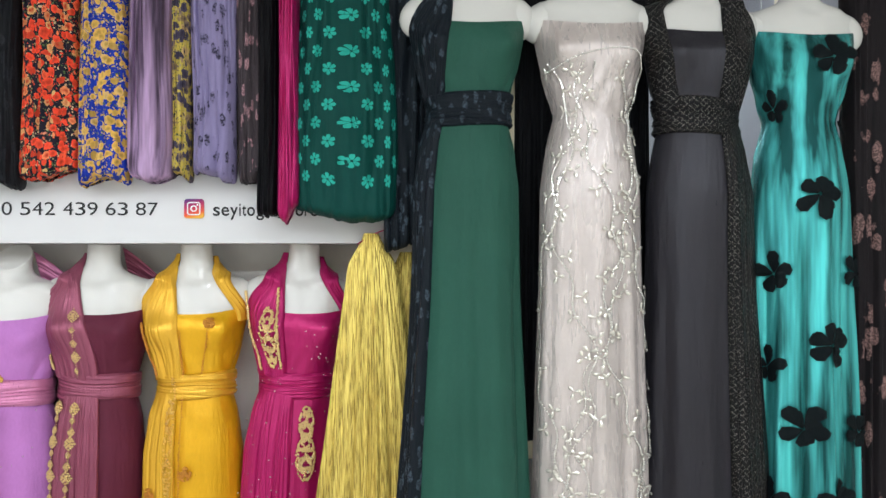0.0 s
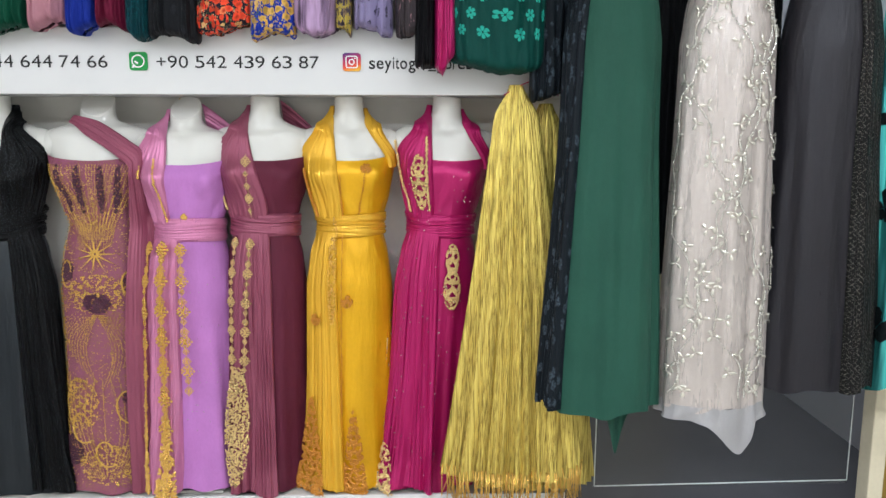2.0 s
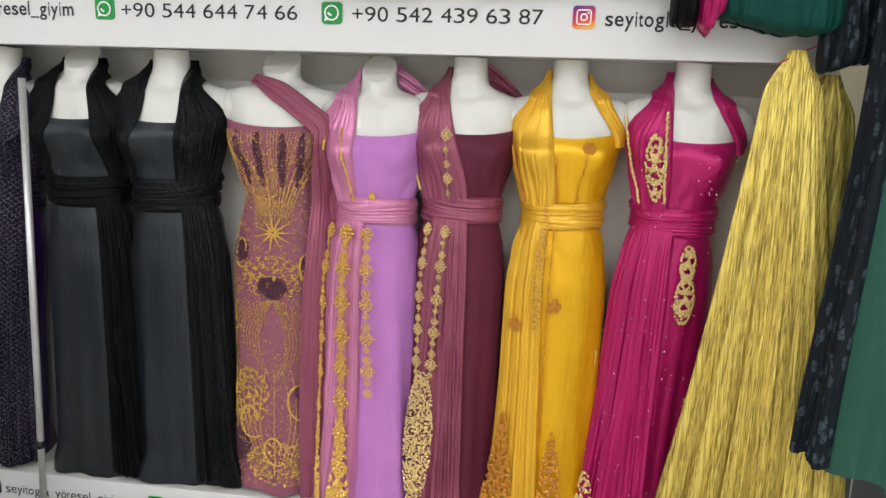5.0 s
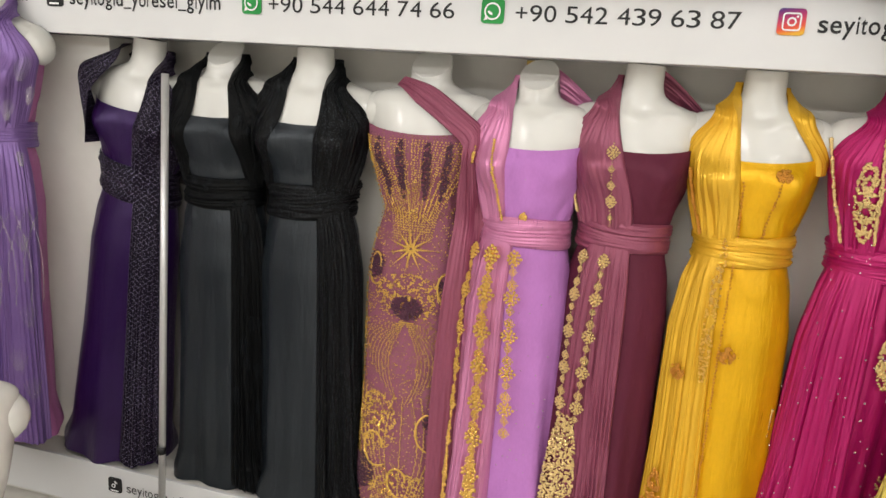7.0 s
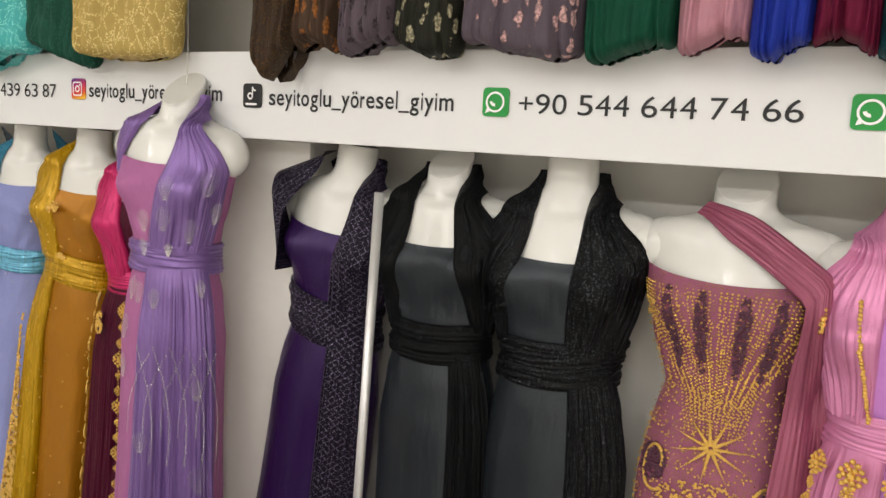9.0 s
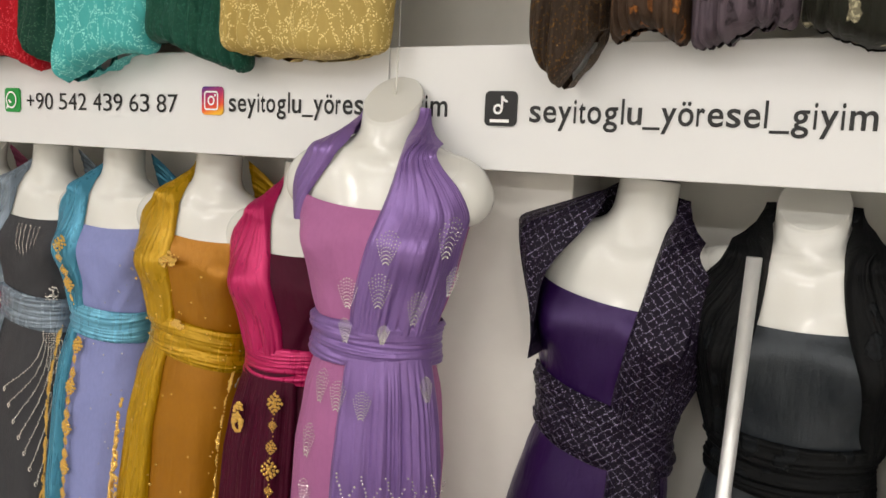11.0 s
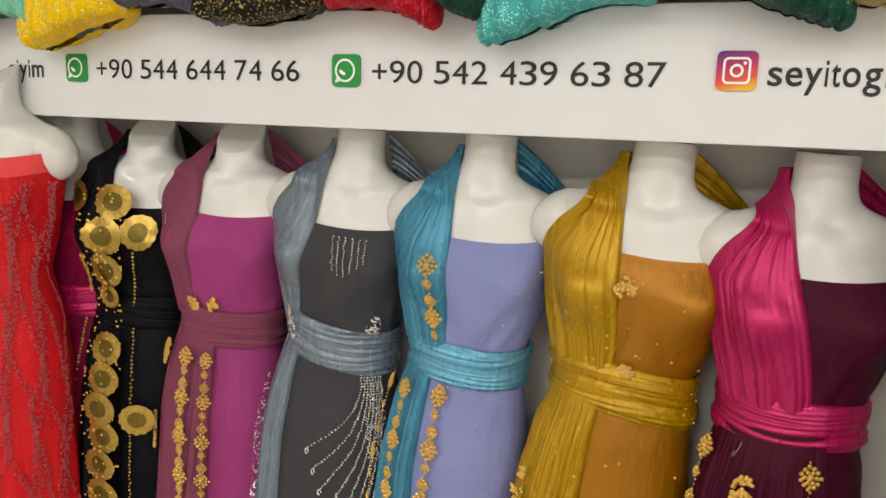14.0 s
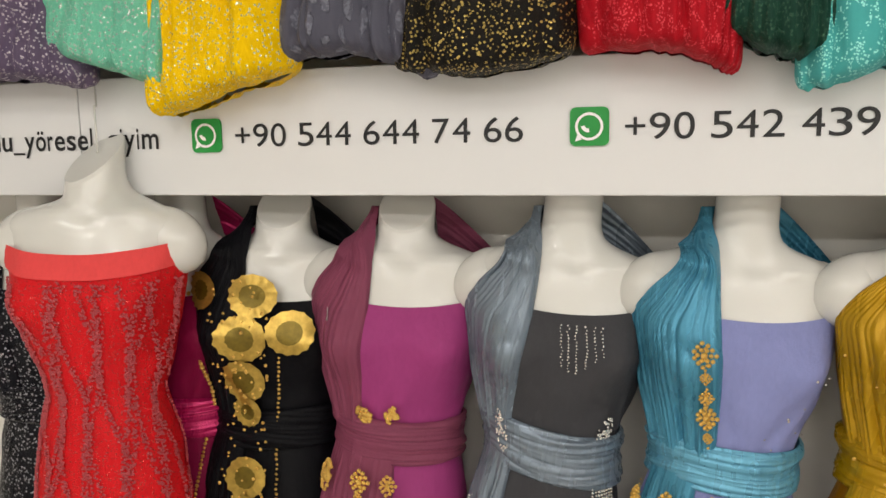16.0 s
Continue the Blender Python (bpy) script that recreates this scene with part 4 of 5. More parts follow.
g, S = gown(-4.535, ROW_Y, NECK, "orchid pink gown with faded rose drape and gold flower chains", mau, HEM, chest=-0.186, seed=24, yaw=10, lean=3, n=5, belt=mau_d, belt_tilt=-0.008, drape=mau_d, drape_w=(0.55, 1.45), panel=(-1.3, 0.05, -1.3, 0.0, HEM + 0.01), panel_mat=mau_d, panel_n=9)
mannequin(-4.535, ROW_Y, NECK, 3, yaw=10, egg=True)
trim(g, S, chain(-0.35, -0.15, -0.51, -1.3, 0.0035, 0.008, 0.03, 0.017, 0.03) + chain(0.0, 0.1, -0.51, -1.3, 0.0035, 0.008, 0.03, 0.014, 0.03) + patch(-0.9, -0.535, 0.1, 0.03, 70, 0.0045, 0.03) + patch(-0.4, -0.405, 0.12, 0.016, 50, 0.0045, 0.012) + patch(0.0, -0.40, 0.09, 0.018, 40, 0.0045, 0.012) + patch(-1.1, -0.75, 0.1, 0.05, 80, 0.0045, 0.03), gold, "gold_beadwork")
# black gown with gold discs
ink_crepe = cloth("black_crepe", "#0c0c10", 0.5, 0.2)
g, S = gown(-4.80, ROW_Y, NECK, "black crepe gown with large gold sequin discs", ink_crepe, HEM, chest=-0.186, seed=25, yaw=10, lean=3, n=5, belt=ink_crepe, drape=ink_crepe, drape_w=(0.35, 1.45), panel=(-1.3, -0.35, -1.3, -0.3, HEM + 0.01), panel_mat=ink_crepe, panel_n=5)
mannequin(-4.80, ROW_Y, NECK, 3, yaw=10, egg=True)
leafgold = hard("gold_leaf_cloth", "#b39446", 0.3, 0.7, grain=90, amount=0.5)
def disc(S, u, z, r, lift):
    k = 28
    an = np.linspace(0, 2 * np.pi, k + 1)[:-1]
    rows = [(u, z, lift)]
    for rr, wv in ((0.55, 0.0), (0.8, 0.03), (1.0, 0.06)):
        for i, a in enumerate(an):
            q = r * rr * (1 + wv * (i % 2))
            rows.append((u + q * math.cos(a) / 0.15, z + q * 1.1 * math.sin(a), lift + 0.003 * (i % 2) * (rr > 0.4)))
    m = np.array(rows)
    faces = [(0, 1 + i, 1 + (i + 1) % k) for i in range(k)] + [(1 + j * k + i, 1 + (j + 1) * k + i, 1 + (j + 1) * k + (i + 1) % k, 1 + j * k + (i + 1) % k) for j in range(2) for i in range(k)]
    return np.stack(S(m[:, 0], m[:, 1], m[:, 2]), -1), faces
spots = [(-0.9, -0.180, 0.038), (-0.25, -0.180, 0.043), (0.16, -0.242, 0.043), (-0.35, -0.262, 0.047), (-0.35, -0.347, 0.045), (-0.32, -0.408, 0.032)]
spots += [(-0.30 + 0.05 * math.sin(3 * k), -0.535 - 0.074 * k, 0.043) for k in range(12)] + [(0.2, -0.70, 0.04)]
olive = hard("olive_foil", "#6e5c1c", 0.35, 0.6, grain=80, amount=0.5)
for n, (u, z, r) in enumerate((u + 0.14, z - 0.004, r * 0.84) for u, z, r in spots):
    me = mesh_of("gold_disc", *disc(S, u, z, r, 0.022 + 0.004 * (n % 3) + 0.016 * (z < -0.48)), leafgold)
    me.materials.append(olive)
    me.polygons.foreach_set("material_index", [1 if q < 28 else 0 for q in range(len(me.polygons))])
    part("gold_disc", me, g)
trim(g, S, chain(0.2, 0.18, -0.30, -1.4, 0.0032, 0.0095, lift=0.012) + chain(-1.15, -0.95, -0.2, -0.42, 0.005, 0.008, lift=0.022) + chain(-1.1, -1.1, -0.5, -1.4, 0.004, 0.009, lift=0.03) + scatter(260, -0.5, 0.12, -1.3, -0.15, 0.0034, 0.040), gold, "gold_beadwork")
gown(-5.04, ROW_Y, NECK, "dark crimson gown with matching sash", cloth("crimson_satin", "#7a0c38", 0.42, 0.25), HEM, chest=-0.186, seed=26, n=6, belt=rasp, drape=rasp, drape_w=(0.3, 1.4))
mannequin(-5.04, ROW_Y, NECK)
night = cloth("black_sequin_cloth", "#101016", 0.4, 0.3, pattern="sparkle", other="#c0c0c8")
gown(-5.40, ROW_Y, NECK, "black gown with silver sequins on a mannequin", night, HEM, chest=-0.186, seed=27, n=6, belt=night, drape=night)
mannequin(-5.40, ROW_Y, NECK)
# red gown in front
red = cloth("red_beaded_lace", "#c8161e", 0.45, 0.3, pattern="sparkle", other="#e0524c", scale=1.6)
red_plain = cloth("red_tulle", "#dc4a4a", 0.6, 0.3)
RX, RY, RT = -5.09, 2.46, 1.752
g, S = gown(RX, RY, RT, "bright red beaded lace gown, strapless, on a mannequin", red, -1.5, 28, yaw=12, n=6, amp=0.007, chest=-0.2)
mannequin(RX, RY, RT, 0, hung=True, yaw=12, egg=True, cut=-0.5)
part("tulle_edge", mesh_of("tulle_edge", *grid(lambda u, w: S(u, -0.172 - 0.045 * w - 0.010 * np.cos(2 * u), 0.003 + 0.002 * np.sin(9 * u)), np.linspace(-np.pi, np.pi, 65)[:-1], np.linspace(0, 1, 5), True), red_plain), g, "plain red tulle edge")
rows = []
for k in range(20):
    a = -1.5 + 3.0 * k / 19
    for t in np.linspace(0, 1, 210):
        z = -0.235 - 1.22 * t
        mid_a = a + 0.17 * math.sin(12 * t + k * 1.9) + 0.05 * math.sin(31 * t + k)
        for d in (-1, 0, 1):
            if rng.uniform() < 0.72:
                rows.append((mid_a + d * 0.030 + rng.normal(0, 0.006), z + rng.normal(0, 0.002), 0.0030 * rng.uniform(0.6, 1.2), 0.004))
rows += scatter(900, -1.5, 1.5, -1.4, -0.225, 0.0016, 0.004)
trim(g, S, rows, hard("rose_beads", "#b0484e", 0.3, 0.35, grain=200, amount=0.3), "vine_beadwork", "rose bead vines")
hook = thing("wire_hook", pose(RX, RY, RT), "thin wire holding a gown form to the wall", "hook")
part("wire", mesh_of("wire", *tube([(0, 0.02, 0.085), (0.0, 0.02, TOPZ - 0.02 - hook.location.z), (0.0, 0.0, TOPZ - 0.012 - hook.location.z)], 0.0018, 6), steel), hook)

# ---- gowns on the high rail ----
RAIL_Y, RT = 2.31, 2.515
rail = thing("clothes_rail", pose(0, 0, 0), "steel rail holding the high gowns", "rail")
part("bar", mesh_of("bar", *tube([(-0.15, RAIL_Y, 2.60), (2.2, RAIL_Y, 2.60)], 0.012, 10), steel), rail)
for x in (-0.1, 2.15):
    part("bracket_arm", mesh_of("bracket_arm", *tube([(x, RAIL_Y, 2.60), (x, RAIL_Y, 2.99)], 0.01, 8), steel), rail)
emerald = cloth("emerald_crepe", "#2b5144", 0.45, 0.3)
lace_bk = cloth("black_lace", "#161c22", 0.5, 0.4, pattern="leaf", other="#46525c", scale=1.6, crinkle=0.5)
HH = 0.62 - RT
g, S = gown(0.24, RAIL_Y, RT, "emerald green crepe gown with black lace drape and sash", emerald, HH, 31, chest=-0.195, n=5, amp=0.010, flare=0.01, belt=lace_bk, belt_h=0.05, drape=lace_bk, side=-1, drape_w=(0.75, 1.5), panel=(-1.5, -0.75, -1.6, -0.9, HH + 0.02), panel_mat=lace_bk, panel_n=4)
mannequin(0.24, RAIL_Y, RT, hung=True)
def torn(u, w):
    return 0.02 + 0.12 * u, -0.02 * np.sin(9 * u) + 0.02, HH + 0.01 - (0.19 * np.exp(-((u - 0.35) / 0.28) ** 2) + 0.02) * w
v, f = grid(torn, np.linspace(0, 1, 26), np.linspace(0, 1, 10))
part("loose_hem", mesh_of("loose_hem", *join((v, f), (v + np.array([0, 0.003, 0]), [q[::-1] for q in f])), emerald), g)

pearl = cloth("pearl_grey_tulle", "#c2b9b4", 0.33, 0.8)
g, S = gown(0.61, RAIL_Y, RT - 0.01, "pearl grey tulle gown with silver beaded vines", pearl, HH + 0.02, 32, chest=-0.18, n=6, amp=0.008)
mannequin(0.61, RAIL_Y, RT - 0.01, hung=True)
leaves = []
rows = [(-1.2 + 2.4 * t, -0.30 - 0.03 * math.cos(5 * t), 0.0032, 0.005) for t in np.linspace(0, 1, 60)]
for k in range(5):
    a0 = -1.05 + 0.52 * k
    for t in np.linspace(0, 1, 190):
        rows.append((a0 + 0.42 * math.sin(9.5 * t + k * 2.1) + 0.10 * math.sin(47 * t + k), -0.31 - 1.52 * t, 0.0042 * rng.uniform(0.7, 1.2), 0.006))
    for j in range(26):
        t = (j + 0.4 + 0.3 * (k % 2)) / 26
        a = a0 + 0.42 * math.sin(9.5 * t + k * 2.1)
        s = 1 if j % 2 else -1
        leaves.append(petal_flower(S, a + s * 0.17, -0.31 - 1.52 * t, 0.022, 3, 0.005, 0.5 * k + j))
trim(g, S, rows, silver, "vine_beadwork", "silver bead vines")
tagged(part("petal_work", mesh_of("petal_work", *join(*leaves), hard("clear_sequins", "#e2ded2", 0.18, 0.6, grain=260, amount=0.2)), g, "silver sequin petals"), kind="stuff")
tulle = cloth("grey_tulle", "#a4a2a4", 0.5, 0.3)
def ruffle(u, w):
    th = -1.6 + 3.2 * u
    x0, y0, z0 = S(th, HH + 0.03 + 0 * w, 0.006 * w + 0.008 * w * np.sin(26 * u + 3 * w))
    return x0, y0, z0 - w * (0.05 + 0.11 * np.exp(-((u - 0.62) / 0.14) ** 2))
v, f = grid(ruffle, np.linspace(0, 1, 80), np.linspace(0, 1, 12))
part("tulle_hem", mesh_of("tulle_hem", *join((v, f), (v + np.array([0, 0.003, 0]), [q[::-1] for q in f])), tulle), g, "sheer ragged tulle hem")

slate = cloth("slate_satin", "#28272d", 0.36, 0.3)
bnet = cloth("black_beaded_net", "#0a090b", 0.45, 0.25, pattern="net", other="#9a968f", scale=1.8)
g, S = gown(0.945, RAIL_Y + 0.01, RT - 0.015, "slate satin gown with black beaded net drape and sash", slate, HH + 0.08, 33, chest=-0.19, n=4, belt=bnet, belt_tilt=-0.012, belt_h=0.055, drape=bnet, side=1, drape_w=(0.35, 1.45), panel=(0.35, 1.5, 0.4, 1.6, HH + 0.09), panel_mat=bnet, panel_n=4)
mannequin(0.945, RAIL_Y + 0.01, RT - 0.015, hung=True)
g2 = thing("shawl", pose(0.945, RAIL_Y + 0.01, RT - 0.015), "black beaded net shawl over a mannequin's shoulder", "shawl")
part("cloth", mesh_of("cloth", *grid(lambda u, w: body(-(0.75 - 0.1 * w + 0.8 * u), -0.05 - 0.36 * w, 0.016 * np.sqrt(np.clip(1 - (2 * u - 1) ** 6, 0, 1)) + 0.003), np.linspace(0, 1, 30), np.linspace(0, 1, 30)), bnet), g2)

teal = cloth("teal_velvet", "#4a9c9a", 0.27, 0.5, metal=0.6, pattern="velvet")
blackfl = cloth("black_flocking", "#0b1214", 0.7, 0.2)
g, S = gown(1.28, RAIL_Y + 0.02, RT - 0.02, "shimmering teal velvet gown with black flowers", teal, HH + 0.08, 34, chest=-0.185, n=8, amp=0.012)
mannequin(1.28, RAIL_Y + 0.02, RT - 0.02, hung=True)
for u, z, s in ((0.25, -0.27, 0.055), (-1.0, -0.42, 0.045), (1.1, -0.45, 0.04), (0.0, -0.68, 0.06), (-0.85, -0.92, 0.055), (1.0, -0.92, 0.05), (0.15, -1.13, 0.06), (-1.0, -1.2, 0.05), (-0.3, -1.38, 0.06), (0.9, -1.4, 0.05), (-0.9, -1.6, 0.055), (0.3, -1.6, 0.055)):
    part("flower_applique", mesh_of("flower_applique", *join(petal_flower(S, u, z, s * 1.1, 5, turn=u, broad=1.3), petal_flower(S, u, z, s * 0.85, 4, 0.009, turn=u + 0.7, broad=1.1)), blackfl), g, "black velvet flower")

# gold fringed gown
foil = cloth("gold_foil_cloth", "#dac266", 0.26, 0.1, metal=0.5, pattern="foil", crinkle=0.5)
fr = thing("fringed_gown", pose(0, 0, 0), "shiny gold foil gown with a long fringed hem", "gown")
def cone(u, w):
    z = 1.70 - 1.40 * w
    cx = -0.055 + 0.005 * w + 0.012 * np.sin(np.pi * w)
    hw = 0.022 + 0.035 * smooth(0, 0.08, w) + 0.165 * w ** 0.9
    r = 1 + (0.12 * np.sin(13 * u + 0.6 * np.sin(3 * u)) + 0.09 * np.sin(31 * u + 2 * w) + 0.05 * np.sin(53 * u)) * (0.3 + 0.7 * w)
    return cx + hw * np.sin(u) * r, 2.46 - (0.025 + 0.085 * w) * np.cos(u) * r, z
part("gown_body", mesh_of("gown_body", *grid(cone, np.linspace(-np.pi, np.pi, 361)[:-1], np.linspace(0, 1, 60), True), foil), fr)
strands = []
for k in range(150):
    u = -1.75 + 3.5 * k / 149 + rng.normal(0, 0.01)
    x0, y0, z0 = (float(q) for q in cone(u, 0.98))
    L = rng.uniform(0.10, 0.14)
    strands.append(tube([(x0, y0 - 0.004, z0 + 0.01), (x0 + rng.normal(0, 0.004), y0 - 0.008, z0 - L * 0.5), (x0 + rng.normal(0, 0.009), y0 - 0.006, z0 - L)], 0.0022, 4))
part("fringe", mesh_of("fringe", *join(*strands), gold), fr, "gold cord fringe")
long_st = []
for k in range(110):
    u = -1.5 + 3.0 * k / 109 + rng.normal(0, 0.012)
    w0 = rng.uniform(0.15, 0.75)
    pts = [cone(u, w0 + (1 - w0) * t) for t in (0, 0.33, 0.66, 1.0)]
    long_st.append(tube([(float(a), float(b) - 0.004, float(c)) for a, b, c in pts], 0.0017, 4))
part("foil_threads", mesh_of("foil_threads", *join(*long_st), foil), fr, "hanging gold threads")
fr2 = thing("fringed_gown", pose(0, 0, 0), "second gold foil gown hanging behind", "gown")
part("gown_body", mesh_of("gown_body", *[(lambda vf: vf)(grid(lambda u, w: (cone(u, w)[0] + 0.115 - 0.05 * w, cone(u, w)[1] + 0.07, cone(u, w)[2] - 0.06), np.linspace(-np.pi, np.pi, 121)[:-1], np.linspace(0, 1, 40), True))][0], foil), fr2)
hanger = thing("hanger", pose(0, 0, 0), "pink wire clothes hanger", "hanger")
part("wire", mesh_of("wire", *tube([(-0.10, 2.45, 1.665), (-0.04, 2.44, 1.70), (0.0, 2.44, 1.715), (0.04, 2.44, 1.70), (0.09, 2.45, 1.665)], 0.002, 6), rasp), hanger)

# ---- cloths above the sign ----
bar = thing("clothes_rail", pose(0, 0, 0), "long steel rail holding the folded cloths", "rail")
part("bar", mesh_of("bar", *tube([(-8.1, 2.452, TOPZ), (2.2, 2.452, TOPZ)], 0.014, 10), steel), bar)
for x in (-8.0, -5.6, -2.85, 0.1):
    part("bracket_arm", mesh_of("bracket_arm", *tube([(x, 2.452, TOPZ), (x, 2.795, TOPZ)], 0.01, 8), steel), bar)


def hanging(x0, x1, zb, mat, label, seed, folds=4, tip=0.0, depth=0.075, y=2.452, skew=0.0, swag=0.0):
    """A length of cloth folded over the rail, with uneven folds and a doubled, uneven lower edge. swag: how far the folds swing to one side."""
    t = thing("hanging_cloth", pose((x0 + x1) / 2, y, TOPZ), label, "cloth", "cloths above the sign")
    hw = (x1 - x0) / 2 * (1.08 + 0.5 * abs(swag))
    L = TOPZ - zb
    r = np.random.default_rng(seed)
    ph = r.uniform(0, 6.28, 5)
    def sheet(u, w):
        s, c = np.sin(u), np.cos(u)
        close = np.sqrt(np.clip(1 - np.clip((w - 0.965) / 0.035, 0, 1) ** 3, 0, 1))
        top = 0.55 + 0.45 * smooth(0, 0.12, w)
        side = np.sign(s) * np.abs(s) ** 0.7
        low = smooth(0.6, 1, w)
        across = 0.5 + 0.5 * side + swag * low * (0.25 + 0.5 * side * side)
        fold = pleats(across, 3 * w, seed, folds * 0.55)
        xx = hw * side * (0.93 + 0.07 * np.sin(5 * w + ph[0])) * (1 - 0.12 * (1 - close)) + 0.35 * swag * hw * low
        yy = -(depth * top * 0.72 + (0.017 + 0.012 * abs(swag)) * fold + 0.012 * np.exp(-((w - 0.95) / 0.05) ** 2)) * c * (0.2 + 0.8 * close)
        drop = 0.016 * np.sin(2.0 * side + ph[4]) + 0.006 * fold + tip * (1 - np.abs(side + 0.2)) + (skew + 0.05 * swag) * side
        return xx, yy, -L * w - drop * smooth(0.72, 1, w)
    v, f = grid(sheet, np.linspace(-np.pi, np.pi, 161)[:-1], np.concatenate([np.linspace(0, 0.86, 26), np.linspace(0.875, 1, 20)]), True)
    part("cloth", mesh_of("cloth", v, f, mat), t)
    return t, sheet


CLOTHS = [
    (-2.69, -2.56, 1.885, "bronze_lurex", "#2e241c", "sparkle", "#7a5a34", "dark bronze lurex cloth with a pointed end", 0.06),
    (-2.56, -2.43, 1.885, "rust_flower_cloth", "#3a2c22", "leaf", "#8a5526", "brown cloth with rust flowers", 0),
    (-2.43, -2.29, 1.885, "grey_mauve_cloth", "#4d434a", "leaf", "#2c2529", "greyish mauve patterned cloth", 0),
    (-2.29, -2.125, 1.88, "dark_vine_cloth", "#1c1c16", "leaf", "#a39c80", "dark cloth with pale vines", 0),
    (-2.125, -1.855, 1.88, "taupe_glitter", "#4a4149", "leaf", "#b8918d", "taupe glitter cloth with pink leaves", 0),
    (-1.855, -1.675, 1.87, "bottle_green", "#0b3a2a", "", "", "bottle green pleated cloth", 0),
    (-1.675, -1.55, 1.885, "dusty_pink", "#9a6d78", "", "", "dusty pink crinkled cloth", 0),
    (-1.55, -1.45, 1.875, "royal_blue", "#1a2b80", "", "", "royal blue pleated cloth", 0),
    (-1.45, -1.35, 1.88, "burgundy", "#541029", "", "", "burgundy pleated cloth on the rail", 0),
    (-1.35, -1.28, 1.855, "teal_sequins", "#0c2c33", "sparkle", "#2f8c96", "black cloth with teal sequins", 0),
    (-1.28, -1.12, 1.845, "black_gauze", "#16171a", "leaf", "#24262a", "black gauze cloth, knotted below", 0),
    (-1.12, -0.945, 1.875, "red_floral", "#1d1b26", "floral", "#d8472c", "navy cloth crowded with red flowers", 0),
    (-0.945, -0.80, 1.85, "blue_floral", "#1c2f8c", "floral", "#c9a24c", "blue satin with golden flowers", 0),
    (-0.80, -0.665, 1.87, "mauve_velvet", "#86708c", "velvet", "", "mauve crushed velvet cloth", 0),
    (-0.665, -0.61, 1.87, "yellow_floral", "#b3a04a", "floral", "#4a4458", "yellow cloth with grey flowers", 0),
    (-0.61, -0.47, 1.87, "lavender_print", "#7a7294", "leaf", "#2c2938", "lavender cloth with dark leaves", 0),
    (-0.47, -0.335, 1.87, "charcoal_leaf", "#3a3437", "leaf", "#a88288", "charcoal lurex cloth with pink leaves", 0),
    (-5.48, -5.14, 1.88, "plum_glitter", "#51465a", "sparkle", "#d8cfd8", "plum grey tulle with silver glitter", 0),
    (-5.14, -4.89, 1.89, "mint_glitter", "#5fa58c", "sparkle", "#cfe6d6", "mint green glitter cloth on the rail", 0),
    (-4.90, -4.66, 1.845, "yellow_sequins", "#dba800", "sparkle", "#fff2a8", "bright yellow sequinned cloth on the rail", 0),
    (-4.67, -4.45, 1.885, "slate_feather", "#4a4a55", "leaf", "#6d6e7a", "slate grey feather-patterned cloth", 0),
    (-4.45, -4.19, 1.875, "black_gold_dots", "#151310", "sparkle", "#d0b568", "black cloth with gold dots", 0),
    (-4.19, -3.985, 1.87, "red_lace", "#98101c", "chain", "#c8404a", "red lace cloth folded over the rail", 0),
    (-3.985, -3.85, 1.885, "forest_sequins", "#16352a", "sparkle", "#4f7a64", "forest green sequinned cloth", 0),
    (-3.85, -3.575, 1.855, "turquoise_lace", "#3f9492", "chain", "#8fd4cc", "turquoise beaded lace cloth", 0),
    (-3.575, -3.345, 1.875, "deep_green_beads", "#123a2e", "sparkle", "#3d7a66", "deep green beaded cloth", 0),
    (-3.345, -2.97, 1.872, "pale_gold_lace", "#97824a", "chain", "#d6c48a", "pale gold lace cloth", 0),
    (-5.86, -5.48, 1.88, "black_sequin_drape", "#121216", "sparkle", "#8d8d96", "black sequinned cloth on the rail", 0),
]
for i, (a, b, zb, name, hexa, pat, other, label, tip) in enumerate(CLOTHS):
    hanging(a, b, zb, cloth(name, hexa, 0.5, 0.3, pattern=pat, other=other or "#808080", crinkle=0.7, scale=1.5 if pat == "leaf" else 1.15, gain=1.35), label, 50 + i, 3 + i % 3, tip, swag=(0.0 if a > -2.8 else (0.35, -0.25, 0.4, 0.3, -0.35)[i % 5]))
hanging(-0.335, -0.27, 1.78, satin_mag, "magenta satin cloth with a pointed end", 90, 2, 0.07, y=2.38)
hanging(-0.40, -0.33, 1.76, cloth("black_voile", "#0a0a0d", 0.6, 0.3), "black voile cloth end", 91, 2, 0.03, y=2.40)
fl_green = cloth("dark_green_chiffon", "#11403a", 0.55, 0.3)
t, sheet = hanging(-0.28, 0.02, 1.755, fl_green, "dark green chiffon cloth with jade flowers", 92, 5, 0.02, 0.10, y=2.40)
jade = cloth("jade_print", "#3aa593", 0.5, 0.2)
flowers = []
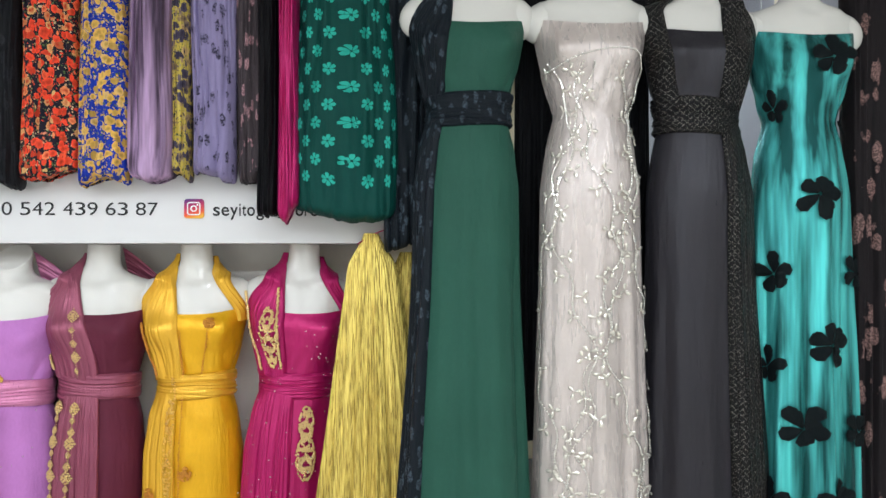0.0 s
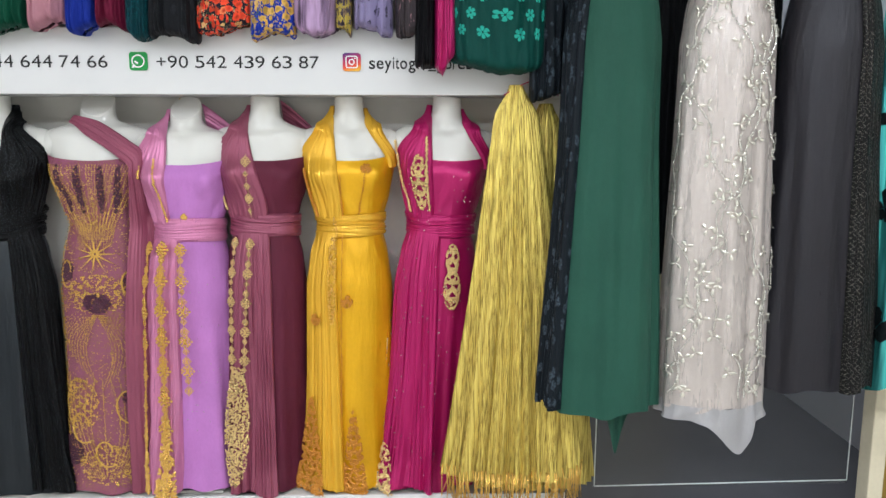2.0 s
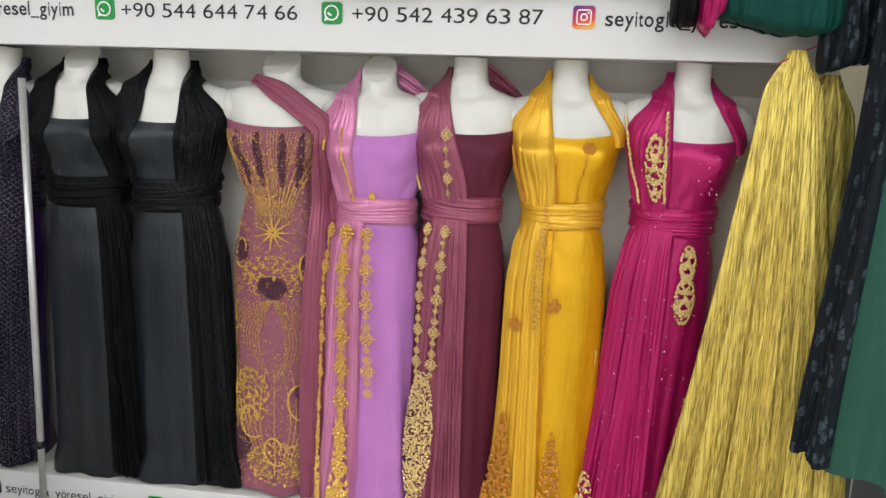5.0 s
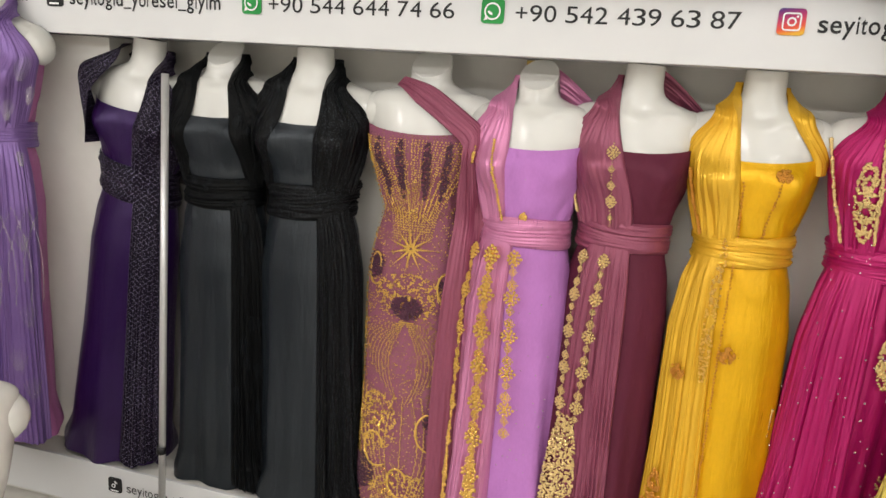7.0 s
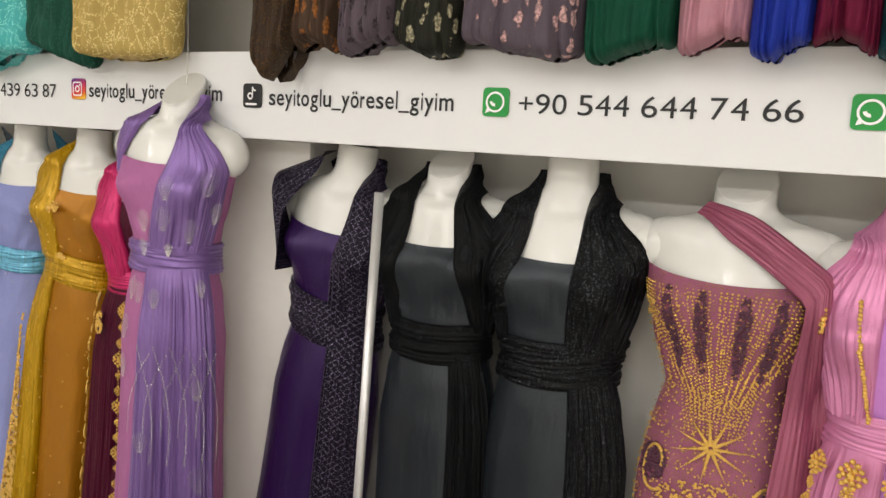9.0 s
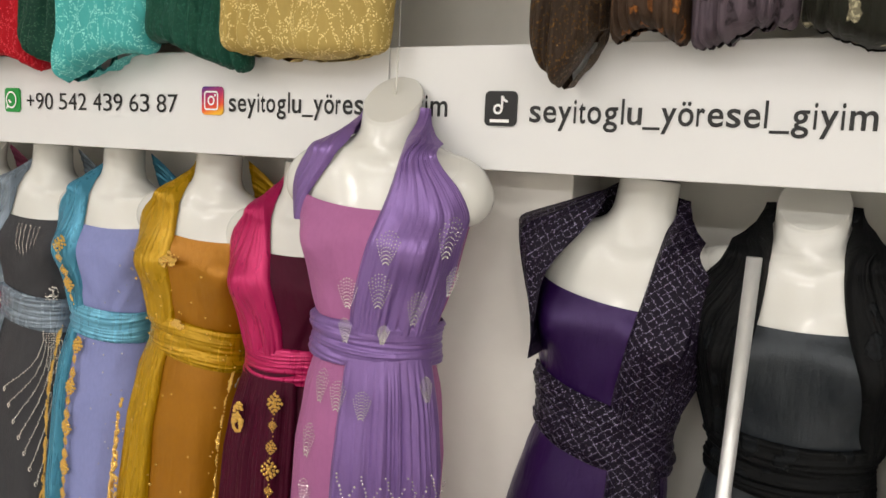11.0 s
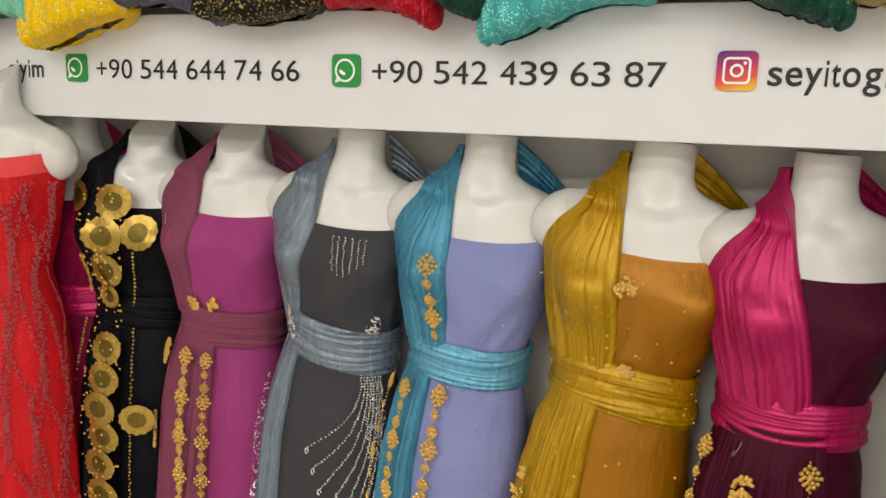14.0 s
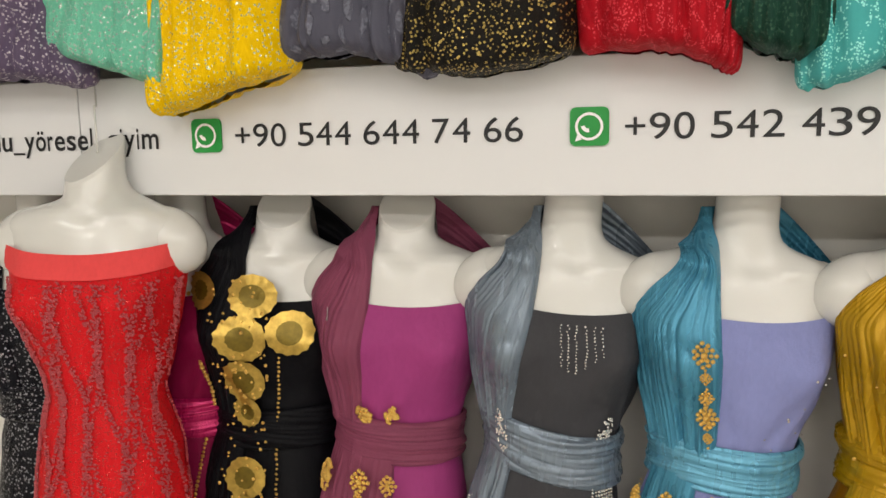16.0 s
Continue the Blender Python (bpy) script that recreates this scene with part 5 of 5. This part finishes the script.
for j in range(15):
    for k in range(5):
        u0 = -1.2 + 0.5 * k + 0.25 * (j % 2)
        w0 = 0.10 + 0.056 * j
        turn = rng.uniform(0, 6.28)
        verts, faces = [], []
        for p in range(6):
            a = turn + p * math.pi / 3
            base = len(verts)
            for tt, ww in ((0.15, 0.06), (0.5, 0.26), (0.85, 0.30), (1.0, 0.14)):
                for s in (-1, 0, 1):
                    du, dz = tt * math.cos(a) - s * ww * math.sin(a), tt * math.sin(a) + s * ww * math.cos(a)
                    x, y, z = sheet(np.array(u0 + du * 0.12), np.array(w0 + dz * 0.0195))
                    verts.append((float(x), float(y) - 0.003, float(z)))
            faces += [(base + r * 3 + c, base + r * 3 + c + 1, base + r * 3 + c + 4, base + r * 3 + c + 3) for r in range(3) for c in range(2)]
        flowers.append((verts, faces))
for verts, faces in flowers:
    part("flower", mesh_of("flower", verts, faces, jade), t)
hanging(-0.02, 0.12, 1.66, lace_bk, "black lace cloth hanging beside the green gown", 93, 3, 0.02, 0.06, y=2.42)
hanging(1.47, 1.66, 0.75, cloth("black_rose_lace", "#1d191b", 0.6, 0.3, pattern="leaf", other="#8a6d68", scale=0.8), "black lace cloth with dusty rose leaves", 94, 4, 0.0, 0.08, y=2.40)

hanging(0.40, 0.53, 1.05, cloth("black_voile_back", "#0c0d10", 0.6, 0.2), "long black voile cloth behind the green gown", 95, 3, 0.0, 0.05, y=2.452)
hanging(0.74, 0.84, 1.3, cloth("black_voile_back", "#0c0d10", 0.6, 0.2), "long black voile cloth behind the silver gown", 96, 3, 0.0, 0.05, y=2.452)

# ---- glazed corner past the wall's end ----
structure("floor_2", box(0.165, WALL - 0.4, -0.1, 3.19, 6.0, 0.002, 0), floor_mat, "dark polished floor behind the glass", "floor")
structure("wall_end", box(-2.0, 6.0, 0.0, 3.35, 6.15, 3.0, 0), hard("cream_wall", "#d6c9a6", 0.6), "plain wall beyond the glass", "wall")
structure("wall_side", box(0.0, WALL + 0.151, 0.0, 0.16, 5.99, 3.0, 0), hard("grey_wall", "#8a8a90", 0.6), "grey wall beyond the glass", "wall")
structure("wall_inner", box(1.75, 2.7, 0.003, 1.9, 5.99, 2.99, 0), hard("pale_grey_wall", "#a6a7ad", 0.6), "pale grey wall beyond the glass", "wall")
gl = Mat("clear_glass")
gl.set(Base_Color=(0.95, 0.97, 0.97, 1), Roughness=0.02, IOR=1.2)
gl.b.inputs["Transmission Weight"].default_value = 1.0
pane = structure("window_1", box(0.283, 2.55, 0.19, 1.27, 2.556, 2.9, 0.001), gl.m, "frameless glass panel with polished edges", "window")
pane.visible_shadow = False
edge = hard("polished_glass_edge", "#d5dcdc", 0.2)
for a, b in (((0.283, 2.548, 0.19), (1.27, 2.548, 0.205)), ((1.27, 2.548, 0.205), (1.27, 2.548, 2.9)), ((0.283, 2.548, 0.19), (0.283, 2.548, 2.9))):
    part("glass_edge", mesh_of("glass_edge", *tube([a, b], 0.0025, 6), edge), pane)
post = thing("door_post", pose(0, 0, 0), "cream painted post beside the glass", "post")
part("post_body", mesh_of("post_body", *box(1.34, 2.52, 0.0, 1.40, 2.60, 3.0, 0.004), frame_mat, False), post)
part("post_edge", mesh_of("post_edge", *box(1.401, 2.53, 0.0, 1.425, 2.59, 3.0, 0.003), brass, False), post)
cab = thing("cabinet", pose(0, 0, 0), "plain white low cabinet by the post", "cabinet")
part("cabinet_body", mesh_of("cabinet_body", *box(1.45, 2.45, 0.0, 2.3, 2.69, 0.42, 0.006), sign_vinyl, False), cab)
part("cabinet_top", mesh_of("cabinet_top", *box(1.44, 2.43, 0.423, 2.31, 2.69, 0.45, 0.005), sign_vinyl, False), cab)

# ---- spare white bust forms on a low rack ----
rack = thing("display_table", pose(0, 0, 0), "low white table holding spare bust forms", "table")
part("tabletop", mesh_of("tabletop", *box(-3.3, 1.42, 0.35, -2.15, 1.92, 0.38, 0.004), sign_vinyl, False), rack)
for x in (-3.26, -2.19):
    for y in (1.46, 1.88):
        part("leg", mesh_of("leg", *box(x - 0.02, y - 0.02, 0.0, x + 0.02, y + 0.02, 0.349, 0.003), alu, False), rack)
def form():
    us = np.linspace(0, 2 * np.pi, 41)[:-1]
    v, f = grid(lambda u, w: body(u, w, 0), us, np.concatenate([np.linspace(-0.02, -0.2, 20), np.linspace(-0.22, -0.6, 14)]), True)
    pcs = [(v, f), (v[:40], [tuple(range(40))])]
    for s in (-1, 1):
        pcs.append(grid(lambda u, w: (s * (0.138 + 0.062 * w), -0.052 * np.sqrt(1 - w ** 2) * np.cos(u), -0.192 + 0.062 * np.sqrt(1 - w ** 2) * np.sin(u)), np.linspace(0, 2 * np.pi, 17)[:-1], np.sin(np.linspace(-np.pi / 2, np.pi / 2, 9)), True))
    return mesh_of("bust_form", *join(*pcs), white_shell)
form_mesh = form()
hook_mesh = mesh_of("hanger_hook", *tube([(0, 0, -0.04), (0, 0, 0.03), (0.012, 0, 0.05), (0.03, 0, 0.055), (0.043, 0, 0.045), (0.045, 0, 0.03)], 0.0022, 6), steel)
for k in range(9):
    m = pose(-2.31 - 0.105 * k, 1.60 + 0.012 * k, 0.985 + 0.006 * (k % 3), 0, 0, 62 + 5 * (k % 3))
    ob = new("bust_form", form_mesh)
    ob.matrix_world = m
    tagged(ob, "spare glossy white bust form hanging by a wire hook", "mannequin", "spare bust forms")
    hk = new("hanger_hook", hook_mesh)
    hk.matrix_world = m
    tagged(hk, "bent steel hook of a hanging bust form", "hook", "form hooks")

# ---- ceiling lights ----
glow = bpy.data.materials.new("lit_diffuser")
glow.use_nodes = True
glow.node_tree.nodes["Principled BSDF"].inputs["Emission Color"].default_value = (1, 0.97, 0.93, 1)
glow.node_tree.nodes["Principled BSDF"].inputs["Emission Strength"].default_value = 3.0
# fixtures for every panel, the added fill ones too
for px, py in PANELS:
    c = thing("ceiling_light", pose(px, py, 2.985), "flat white ceiling light panel, lit, out of view", "ceiling light", "ceiling lights")
    part("frame", mesh_of("frame", *join(box(-0.30, -0.165, 0, 0.30, -0.145, 0.014, 0), box(-0.30, 0.145, 0, 0.30, 0.165, 0.014, 0), box(-0.30, -0.145, 0, -0.28, 0.145, 0.014, 0), box(0.28, -0.145, 0, 0.30, 0.145, 0.014, 0)), alu, False), c)
    part("diffuser", mesh_of("diffuser", *box(-0.28, -0.145, 0.006, 0.28, 0.145, 0.012, 0), glow, False), c)

# ---- pins on the shoulder cloths ----
pin_mesh = mesh_of("safety_pin", *tube([(0, 0, 0), (0.004, -0.002, -0.010), (0.007, -0.002, -0.022), (0.009, 0, -0.030), (0.006, 0.001, -0.030), (0.004, 0.001, -0.02)], 0.0009, 5), steel)
for x, y, z, a in ((-4.655, 2.535, 1.46, 20), (-4.635, 2.530, 1.43, -25), (-4.015, 2.535, 1.43, 10), (-3.40, 2.53, 1.16, 40)):
    ob = new("safety_pin", pin_mesh)
    ob.matrix_world = pose(x, y, z, 0, a, 0)
    tagged(ob, "small steel safety pin through a gown's drape", "pin", "safety pins")
